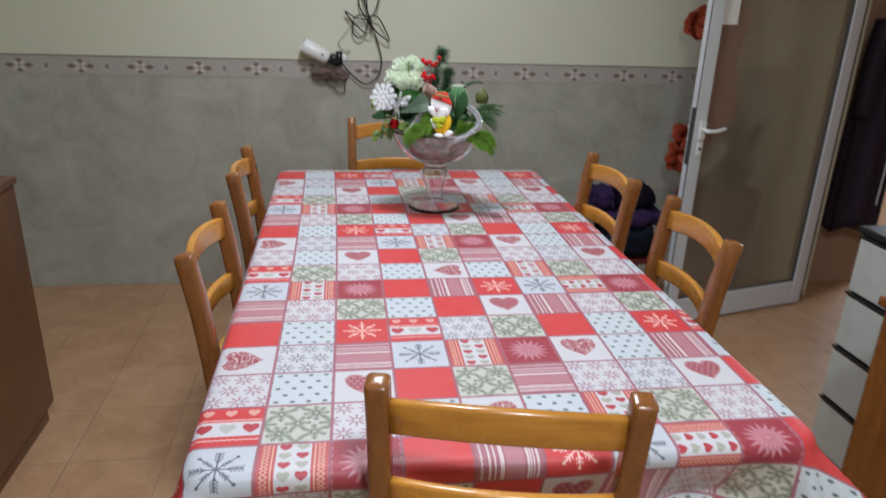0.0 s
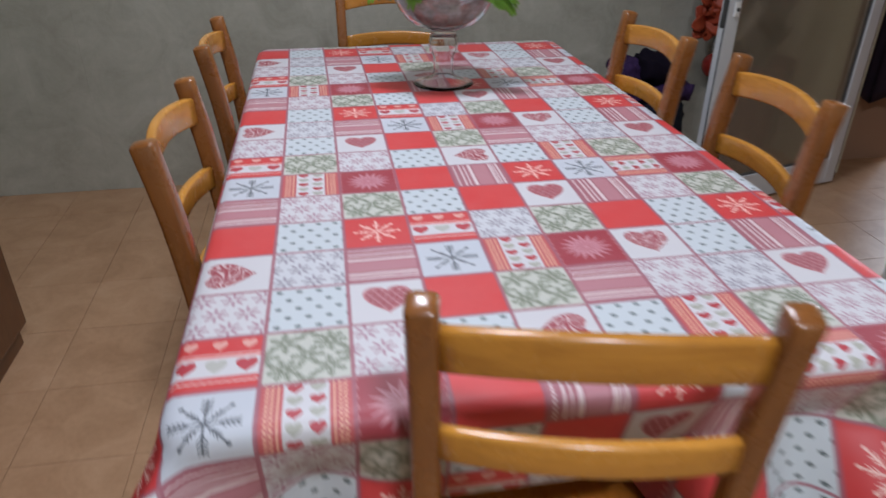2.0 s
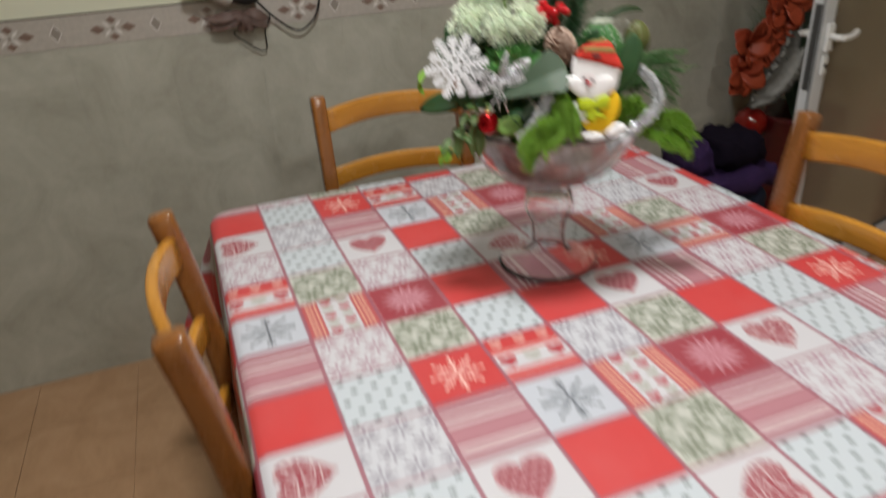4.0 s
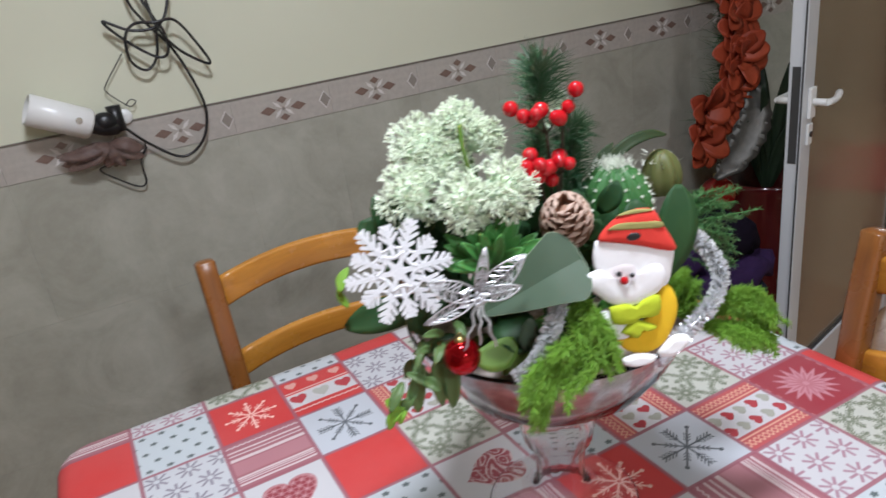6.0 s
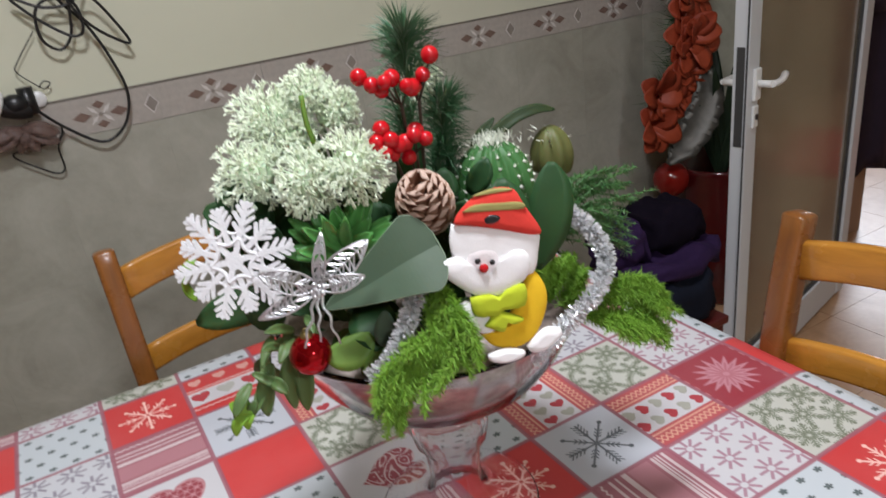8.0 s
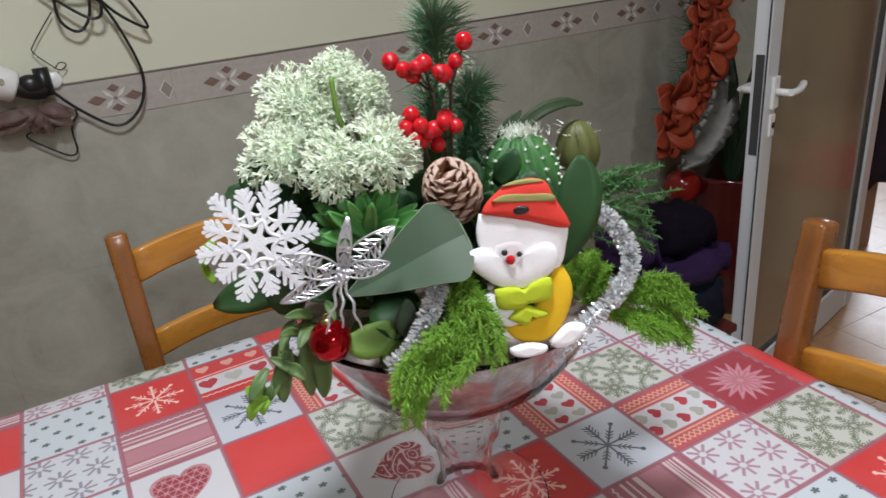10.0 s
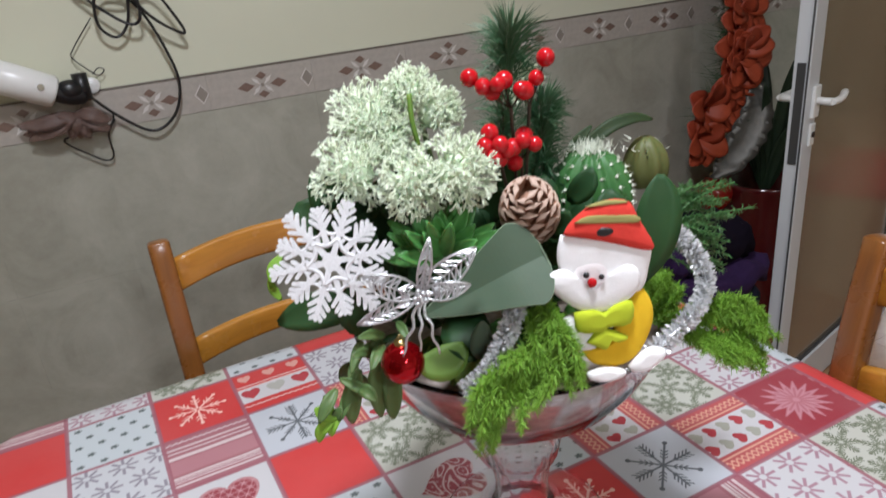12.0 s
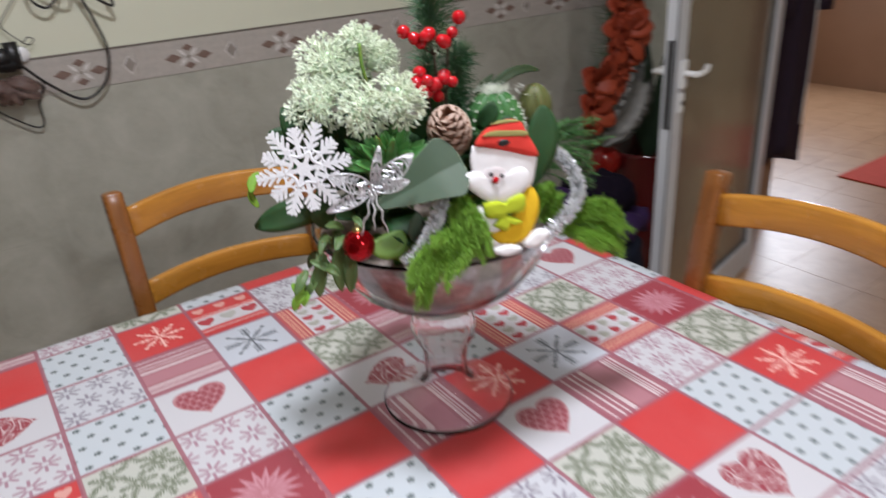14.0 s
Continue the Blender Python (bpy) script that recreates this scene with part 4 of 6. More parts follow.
# ---- pine cone ----
def pine_cone():
    k = Mat("cone_scale", 0.6)
    k.colour(k.mix(k.noise(120, 4), (0.21, 0.10, 0.060), (0.42, 0.24, 0.15)))
    tip = plain("cone_frost", (0.46, 0.33, 0.26), 0.7, vary=0.2, scale=300)
    m = AT @ pose(-0.0263, -0.0924, 0.4228, 40, -12, -24)
    t = thing("pine_cone", "brown pine cone with frosted white scale tips", "pine cone", m)
    part("core", add_ball(bmesh.new(), (0, 0, 0), 0.017, 14, 10, squash=(1, 1, 1.2)), k.m, t)
    N = 66
    bm = bmesh.new()
    for i in range(N):
        f = (i + 0.5) / N
        z = -0.021 + 0.043 * f
        rad = 0.0185 * math.sqrt(max(0.03, 1 - (z / 0.0245) ** 2))
        a = i * 2.39996
        el = radians(-15 + 102 * f)
        L = 0.0115
        mm = pose(rad * 0.7 * math.cos(a), rad * 0.7 * math.sin(a), z, 0, 0, math.degrees(a)) @ pose(0, 0, 0, 0, -math.degrees(el), 0)
        w = 0.0078
        ring = []
        for x, ww, h in ((0, w * 0.35, 0.0008), (L * 0.55, w * 0.9, 0.0012), (L * 0.85, w, 0.0020), (L * 0.95, w * 0.86, 0.0019), (L, w * 0.6, 0.0012)):
            ring.append([bm.verts.new(mm @ Vector((x, y, z2))) for y, z2 in ((-ww, 0), (0, h * 1.6), (ww, 0), (0, -h))])
        for j, (p, q) in enumerate(zip(ring, ring[1:])):
            for s in range(4):
                fc = bm.faces.new((p[s], p[(s + 1) % 4], q[(s + 1) % 4], q[s]))
                fc.material_index = 1 if j == 3 else 0
        bm.faces.new(ring[-1]).material_index = 1
        bm.faces.new(ring[0][::-1])
    part("scale_cone", bm, [k.m, tip], t, "woody scales with frosted tips")


pine_cone()


# ---- cacti ----
def cactus(centre, rad, high, ribs, skin, label, spots=True):
    r = random.Random(ribs)
    t = thing("cactus", label, "cactus", AT @ Matrix.Translation(centre))
    bm = bmesh.new()
    seg = ribs * 6
    rows = []
    for i in range(15):
        f = i / 14
        z = -high * 0.9 + high * 1.9 * f
        env = rad * max(0.02, math.sin(math.pi * min(1, 0.2 + 0.8 * f))) ** 0.42
        rows.append([bm.verts.new(((env * (1 + 0.09 * math.cos(ribs * 2 * math.pi * k / seg))) * math.cos(2 * math.pi * k / seg), (env * (1 + 0.09 * math.cos(ribs * 2 * math.pi * k / seg))) * math.sin(2 * math.pi * k / seg), z)) for k in range(seg)])
    for a, b in zip(rows, rows[1:]):
        for k in range(seg):
            bm.faces.new((a[k], a[(k + 1) % seg], b[(k + 1) % seg], b[k])).smooth = True
    bm.faces.new(rows[-1])
    part("body", bm, skin, t)
    vs, fs = [], []
    if spots:
        for k in range(ribs):
            a = 2 * math.pi * k / ribs
            for i in range(8):
                f = 0.12 + 0.86 * i / 7
                z = -high * 0.9 + high * 1.9 * f
                env = rad * max(0.02, math.sin(math.pi * min(1, 0.2 + 0.8 * f))) ** 0.42 * 1.09
                p = Vector((env * math.cos(a), env * math.sin(a), z))
                speck(vs, fs, p, 0.0019)
                for j in range(6):
                    needle(vs, fs, p, p + (p.normalized() + around(r) * 0.9).normalized() * 0.005, 0.0003)
        for j in range(260):
            p = Vector((r.gauss(0, rad * 0.33), r.gauss(0, rad * 0.33), high * 0.98))
            needle(vs, fs, p, p + (Vector((0, 0, 1)) + around(r) * 0.8).normalized() * 0.007, 0.0005)
    else:
        for j in range(16):
            a = r.uniform(0, 6.28)
            p = Vector((rad * 0.75 * math.cos(a), rad * 0.75 * math.sin(a), high * r.uniform(0.3, 0.95)))
            needle(vs, fs, p, p + (Vector((math.cos(a), math.sin(a), 0.5))).normalized() * 0.009, 0.0009)
    from_lists("spine_tuft", vs, fs, M_WOOL, t, "white woolly spines")


cactus((0.070, -0.044, 0.404), 0.034, 0.038, 13, M_CACTUS, "round green cactus with white spines")
cactus((0.156, -0.018, 0.406), 0.0205, 0.025, 7, M_OLIVE, "small olive cactus with long pale thorns", False)


# ---- leaves ----
def leaves(name, label, mat, blades, category="foliage", group=""):
    t = thing(name, label, category, AT, group=group)
    for pts, width, fold, *shape in blades:
        edges = ([], [])
        ob = part("leaf", leaf(bmesh.new(), pts, width, fold, profile=shape[0] if shape else None, n=9 if shape else 5, edges=edges), mat, t)
        if shape:
            part("leaf_edge", add_tube(bmesh.new(), edges[0] + edges[1][::-1], 0.0006, 5), M_LEAFEDGE, ob, "pale thickened leaf edge")
    return t


leaves("strap_leaf", "dark green strap-shaped leaves in the bowl", M_STRAP, [
    ([(0.066, -0.006, 0.400), (0.086, -0.006, 0.424), (0.114, -0.012, 0.445), (0.140, -0.018, 0.451), (0.160, -0.022, 0.447)], 0.0066, 0.2),
    ([(0.066, -0.010, 0.41), (0.078, -0.012, 0.436), (0.095, -0.014, 0.452)], 0.006, 0.2)])
leaves("rubber_leaf", "broad dark green glossy leaves", M_DARKLEAF, [
    ([(0.056, -0.118, 0.345), (0.066, -0.126, 0.382), (0.074, -0.124, 0.412), (0.079, -0.119, 0.434)], 0.0185, 0.15),
    ([(0.020, -0.070, 0.350), (0.060, -0.090, 0.352), (0.095, -0.095, 0.350)], 0.012, 0.2),
    ([(-0.11, 0.0, 0.36), (-0.14, 0.025, 0.40), (-0.172, 0.040, 0.425)], 0.026, 0.15),
    ([(-0.10, -0.01, 0.37), (-0.128, 0.010, 0.405), (-0.135, 0.020, 0.430)], 0.026, 0.15),
    ([(-0.12, 0.0, 0.34), (-0.17, 0.02, 0.335), (-0.205, 0.04, 0.325)], 0.017, 0.2),
    ([(-0.08, -0.06, 0.34), (-0.085, -0.085, 0.33), (-0.09, -0.10, 0.315)], 0.02, 0.15),
    ([(0.03, -0.10, 0.36), (0.03, -0.12, 0.40), (0.035, -0.11, 0.43)], 0.02, 0.15),
    ([(-0.14, -0.03, 0.34), (-0.155, -0.05, 0.36), (-0.16, -0.055, 0.385)], 0.02, 0.15)])
leaves("eucalyptus_leaf", "large matt grey-green leaf with a pale edge", M_GREYLEAF, [
    ([(-0.122, -0.090, 0.362), (-0.090, -0.104, 0.376), (-0.060, -0.116, 0.390), (-0.034, -0.122, 0.398)], 0.032, 0.20, lambda t: (0.04 + 0.96 * min(1, t / 0.78) ** 0.9) * (1 if t < 0.78 else math.sqrt(max(0.02, 1 - ((t - 0.78) / 0.23) ** 2)))),
    ([(-0.075, -0.10, 0.315), (-0.082, -0.104, 0.330), (-0.080, -0.104, 0.350)], 0.010, 0.1)])
ivy = random.Random(31)
blades = []
for i in range(22):
    f = i / 21
    base = Vector((-0.130, -0.050, 0.342)).lerp(Vector((-0.186, -0.046, 0.292)), f) + around(ivy) * 0.012
    d = (Vector((-0.5 + 0.3 * f, -0.25, -0.55)) + around(ivy) * 0.75).normalized()
    L = ivy.uniform(0.020, 0.034)
    blades.append(([base, base + d * L * 0.5 + Vector((0, -0.002, 0.003)), base + d * L], ivy.uniform(0.0036, 0.0055), 0.45))
blades += [([(-0.150, -0.056, 0.318), (-0.156, -0.060, 0.296), (-0.158, -0.064, 0.270)], 0.008, 0.25), ([(-0.166, -0.052, 0.312), (-0.176, -0.054, 0.290), (-0.180, -0.056, 0.268)], 0.008, 0.25),
           ([(-0.140, -0.060, 0.312), (-0.146, -0.066, 0.290), (-0.150, -0.070, 0.268)], 0.008, 0.25)]
leaves("ivy_trail", "dusty green ivy leaves trailing over the bowl's rim", M_IVY, blades)
leaves("ivy_tip", "small fresh green leaves at the bowl's edge", M_FERN, [
    ([(-0.188, -0.052, 0.276), (-0.199, -0.050, 0.282), (-0.206, -0.048, 0.288)], 0.0065, 0.2),
    ([(-0.192, -0.052, 0.276), (-0.204, -0.052, 0.270), (-0.208, -0.050, 0.258)], 0.005, 0.2),
    ([(-0.186, -0.052, 0.278), (-0.196, -0.054, 0.270), (-0.198, -0.054, 0.262)], 0.004, 0.2),
    ([(-0.205, 0.030, 0.368), (-0.200, 0.036, 0.378), (-0.190, 0.04, 0.386)], 0.005, 0.2),
    ([(-0.200, 0.030, 0.350), (-0.204, 0.034, 0.360), (-0.205, 0.036, 0.372)], 0.004, 0.2)])
leaves("round_leaf", "small round olive green leaf over the bowl's rim", M_ROUND, [
    ([(-0.090, -0.092, 0.326), (-0.110, -0.090, 0.316), (-0.130, -0.082, 0.318)], 0.014, 0.08),
    ([(-0.080, -0.098, 0.318), (-0.092, -0.098, 0.306), (-0.104, -0.096, 0.300)], 0.009, 0.1)])


def rosette():
    at = Vector((-0.088, -0.064, 0.390))
    t = thing("succulent", "fleshy green succulent rosette in the bowl", "succulent", AT @ Matrix.Translation(at))
    r = random.Random(17)
    for i in range(24):
        a = -1.25 + 2.5 * ((i * 0.618) % 1.0)
        out = Vector((0.912, -0.41, 0)) * math.sin(a)
        d = (out + Vector((0, 0, 1)) * math.cos(a) * 0.9 + Vector((-0.41, -0.912, 0)) * r.uniform(-0.1, 0.75)).normalized()
        L = r.uniform(0.042, 0.054)
        pts = [d * 0.003, d * L * 0.55 + Vector((-0.002, -0.004, 0.001)), d * L]
        part("leaf", leaf(bmesh.new(), pts, r.uniform(0.0052, 0.0068), 0.40, 0.0012), M_SUCC, t)


rosette()


# ---- ferns ----
def fern(name, label, mat, root, tips, seed, fronds, needles, length, spread=0.018, thick=0.00045):
    r = random.Random(seed)
    t = thing(name, label, "foliage", AT, group="ferns in the bowl")
    stems = bmesh.new()
    vs, fs = [], []
    for i in range(fronds):
        tip = Vector(tips[i % len(tips)]) + Vector((r.gauss(0, 1), r.gauss(0, 1), r.gauss(0, 1))) * spread
        a = Vector(root) + Vector((r.gauss(0, 1), r.gauss(0, 1), r.gauss(0, 1))) * spread * 0.5
        mid = (a + tip) / 2 + Vector((0, 0, 0.012 + r.uniform(0, 0.01)))
        line = spline([a, mid, tip], 6)
        add_tube(stems, line, 0.0006, 3, cap=False)
        for k in range(needles):
            q = r.uniform(0.15, 1.0)
            j = min(len(line) - 2, int(q * (len(line) - 1)))
            p = line[j].lerp(line[j + 1], r.random())
            d = (line[j + 1] - line[j]).normalized()
            e = (d * 0.5 + around(r)).normalized()
            needle(vs, fs, p, p + e * length * r.uniform(0.6, 1.1), thick)
    part("stalk", stems, mat, t)["kind"] = "stuff"
    from_lists("fronds", vs, fs, mat, t)["kind"] = "stuff"


def foxtail(label, lines, seed, length=0.0105, n=300, spread=0.013):
    """Fluffy plumes: soft needles all round each drooping stalk."""
    r = random.Random(seed)
    t = thing("fern", label, "foliage", AT, group="ferns in the bowl")
    stems = bmesh.new()
    vs, fs = [], []
    for pts in [[Vector(q) + shift * (0.35 + 0.65 * i / (len(pts) - 1)) for i, q in enumerate(pts)] for pts in lines for shift in [around(r) * r.uniform(0.002, spread) for k in range(7)]]:
        line = spline(pts, 6)
        add_tube(stems, line, 0.0007, 3)
        for k in range(n):
            q = r.random() ** 0.9
            j = min(len(line) - 2, int(q * (len(line) - 1)))
            p = line[j].lerp(line[j + 1], r.random())
            d = (line[j + 1] - line[j]).normalized()
            e = (d * r.uniform(0.2, 0.9) + around(r)).normalized()
            L = length * r.uniform(0.55, 1.1) * (1.0 - 0.35 * max(0, q - 0.7) / 0.3)
            mid = p + e * L * 0.5
            twig(vs, fs, p + e * 0.001, mid, 0.00042)
            needle(vs, fs, mid, p + e * L + Vector((0, 0, -0.10 * L)), 0.00046)
    part("stalk", stems, M_FERN, t)["kind"] = "stuff"
    from_lists("fronds", vs, fs, M_FERN, t)["kind"] = "stuff"


foxtail("bright green asparagus fern hanging over the bowl", [
    [(-0.051, -0.128, 0.325), (-0.077, -0.132, 0.309), (-0.091, -0.134, 0.288), (-0.098, -0.136, 0.262)],
    [(-0.062, -0.126, 0.321), (-0.086, -0.129, 0.316), (-0.100, -0.129, 0.302), (-0.106, -0.132, 0.283)],
    [(-0.056, -0.128, 0.320), (-0.074, -0.136, 0.303), (-0.083, -0.141, 0.283)]], 11)
foxtail("bright green asparagus fern beside the felt figure", [
    [(-0.042, -0.124, 0.366), (-0.043, -0.141, 0.352), (-0.043, -0.146, 0.329), (-0.039, -0.152, 0.305)],
    [(-0.048, -0.120, 0.356), (-0.054, -0.136, 0.337), (-0.057, -0.142, 0.315)],
    [(-0.039, -0.130, 0.360), (-0.033, -0.146, 0.339), (-0.032, -0.154, 0.313)],
    [(-0.042, -0.130, 0.331), (-0.069, -0.136, 0.322), (-0.082, -0.134, 0.316)],
    [(-0.040, -0.130, 0.345), (-0.046, -0.146, 0.322), (-0.062, -0.142, 0.300)]], 12, spread=0.015)
foxtail("bright green asparagus fern drooping outside the bowl", [
    [(0.092, -0.105, 0.289), (0.129, -0.125, 0.298), (0.156, -0.138, 0.295), (0.168, -0.152, 0.277)],
    [(0.092, -0.108, 0.283), (0.134, -0.131, 0.277), (0.155, -0.148, 0.268), (0.174, -0.158, 0.249)],
    [(0.106, -0.112, 0.292), (0.142, -0.132, 0.306), (0.163, -0.142, 0.299), (0.176, -0.150, 0.283)],
    [(0.103, -0.120, 0.286), (0.124, -0.142, 0.277), (0.145, -0.156, 0.260)],
    [(0.100, -0.110, 0.286), (0.136, -0.128, 0.292), (0.160, -0.142, 0.282), (0.176, -0.154, 0.264)]], 13, 0.0115, 300, 0.016)
foxtail("bright green moss behind the felt figure", [
    [(0.078, -0.080, 0.269), (0.090, -0.086, 0.302), (0.098, -0.090, 0.326)],
    [(0.087, -0.084, 0.268), (0.108, -0.095, 0.294), (0.118, -0.098, 0.318)],
    [(0.082, -0.082, 0.280), (0.102, -0.092, 0.312), (0.116, -0.090, 0.328)],
    [(0.060, -0.085, 0.280), (0.070, -0.098, 0.312), (0.076, -0.098, 0.335)]], 14)
fern("cedar_sprig", "feathery dark green cedar sprig", M_CEDAR, (0.110, -0.050, 0.335), [(0.185, -0.060, 0.378), (0.215, -0.066, 0.366), (0.205, -0.075, 0.345), (0.198, -0.085, 0.320), (0.170, -0.070, 0.340)], 15, 44, 100, 0.0080, 0.009, 0.0007)


def filler():
    t = thing("leaf_filler", "dense dark green leaves filling the bowl", "foliage", AT)
    r = random.Random(5)
    bm = bmesh.new()
    for i in range(95):
        a = r.uniform(0, 2 * math.pi)
        rad = r.uniform(0.03, 0.105)
        z = r.uniform(0.285, 0.40 - rad * 0.5)
        p = Vector((rad * math.cos(a), rad * math.sin(a), z))
        d = (Vector((math.cos(a), math.sin(a), 0.35)) + around(r) * 0.7).normalized()
        L = r.uniform(0.025, 0.045)
        leaf(bm, [p, p + d * L * 0.5 + Vector((0, 0, 0.004)), p + d * L], r.uniform(0.008, 0.013), 0.2, 0.0005, n=3)
    for i in range(60):
        p = Vector((r.uniform(-0.15, 0.03), 0, r.uniform(0.33, 0.425)))
        p.y = -0.035 - 0.42 * (p.x + 0.06) + r.uniform(-0.012, 0.03)
        d = (Vector((r.uniform(-0.5, 0.5), -0.2, 0.9)) + around(r) * 0.45).normalized()
        L = r.uniform(0.03, 0.05)
        leaf(bm, [p, p + d * L * 0.5 + Vector((0, -0.004, 0)), p + d * L], r.uniform(0.009, 0.015), 0.2, 0.0005, n=3)
    ob = part("leaves", bm, M_DARKLEAF, t)
    bm = bmesh.new()
    for i in range(40):
        a = r.uniform(-2.9, -0.6)
        rad = r.uniform(0.06, 0.105)
        p = Vector((rad * math.cos(a), rad * math.sin(a), r.uniform(0.285, 0.33)))
        d = (Vector((math.cos(a), math.sin(a), 0.5)) + around(r) * 0.7).normalized()
        L = r.uniform(0.018, 0.032)
        leaf(bm, [p, p + d * L * 0.5 + Vector((0, 0, 0.003)), p + d * L], r.uniform(0.006, 0.010), 0.2, 0.0005, n=3)
    part("low_leaves", bm, M_MIDLEAF, t)


filler()


# ---- ornaments ----
FACE = -24.2


def felt_doll():
    """A flat padded felt figure, one plain mesh."""
    bm = bmesh.new()

    def pad(points, y, h, mi, rows=3):
        pts = [Vector(((x / 1.75 - 174) / 2300, 0, -(z / 1.75 - 185) / 2300)) for x, z in points]
        pts = spline(pts + pts[:1], 3)[:-1]
        c = sum(pts, Vector()) / len(pts)
        loops = []
        for k in range(rows + 1):
            f = k / rows
            s, up = math.cos(f * math.pi / 2 * 0.86), math.sin(f * math.pi / 2 * 0.86)
            up *= 0.65
            loops.append([bm.verts.new((c.x + (p.x - c.x) * (0.35 + 0.65 * s) if k else p.x, y - h * up, c.z + (p.z - c.z) * (0.35 + 0.65 * s) if k else p.z)) for p in pts])
        back = [bm.verts.new((p.x, y + 0.0015, p.z)) for p in pts]
        for a, b in zip([back] + loops, loops):
            for k in range(len(pts)):
                f = bm.faces.new((a[k], a[(k + 1) % len(pts)], b[(k + 1) % len(pts)], b[k]))
                f.material_index, f.smooth = mi, True
        for ring in (loops[-1], back[::-1]):
            bm.faces.new(ring).material_index = mi

    pad([(230, 505), (300, 500), (400, 330), (440, 345), (457, 410), (440, 480), (400, 545), (340, 572), (270, 555)], 0.002, 0.006, 2)
    pad([(165, 400), (215, 380), (275, 430), (290, 490), (240, 503), (185, 465)], 0.000, 0.005, 0)
    pad([(185, 130), (300, 145), (440, 185), (440, 260), (425, 315), (390, 330), (250, 320), (185, 260), (172, 190)], 0.000, 0.006, 0)
    pad([(212, 262), (222, 226), (262, 212), (310, 222), (326, 256), (306, 298), (262, 308), (226, 296)], -0.0022, 0.0036, 7)
    pad([(128, 264), (146, 240), (185, 232), (214, 250), (232, 286), (266, 308), (306, 296), (330, 262), (362, 236), (392, 238), (410, 268), (402, 322), (345, 366), (285, 377), (225, 362), (175, 322), (144, 290)], -0.003, 0.006, 0)
    pad([(190, 128), (210, 95), (262, 55), (330, 36), (385, 50), (410, 100), (455, 188), (420, 196), (330, 165), (260, 145)], -0.003, 0.006, 1)
    pad([(222, 92), (260, 75), (330, 78), (400, 88), (407, 108), (340, 104), (270, 98)], -0.0065, 0.0014, 4)
    pad([(255, 50), (300, 38), (350, 38), (380, 48), (330, 50)], -0.0045, 0.0026, 4)
    pad([(282, 122), (300, 112), (326, 116), (332, 130), (310, 140), (288, 136)], -0.0065, 0.0018, 5)
    pad([(210, 368), (270, 362), (300, 378), (330, 355), (385, 350), (380, 420), (310, 425), (290, 440), (220, 430)], -0.005, 0.006, 3)
    pad([(245, 470), (285, 428), (305, 430), (372, 465), (345, 478), (322, 468), (300, 500)], -0.004, 0.006, 3)
    pad([(245, 575), (300, 562), (360, 578), (358, 600), (300, 612), (250, 598)], -0.002, 0.006, 0)
    pad([(372, 568), (430, 515), (480, 520), (488, 545), (440, 585), (390, 592)], -0.002, 0.006, 0)
    for x, z, r, mi in ((264, 273, 15, 6), (248, 248, 10, 5), (292, 258, 9, 5)):
        c = ((x / 1.75 - 174) / 2300, -0.0085, -(z / 1.75 - 185) / 2300)
        add_ball(bm, c, r / 1.75 / 2300, 10, 6, mi, squash=(1, 0.8, 1))
    m = AT @ pose(-0.001, -0.148, 0.3665, -6, 0, FACE)
    solid("felt_figure", bm, [M_WHITEFELT, M_REDFELT, M_YELLOWFELT, M_LIMEFELT, M_OLIVEFELT, M_BLACK, M_BERRY, M_FACEFELT], "padded felt doll in white, red, yellow and lime", "doll", m)


felt_doll()


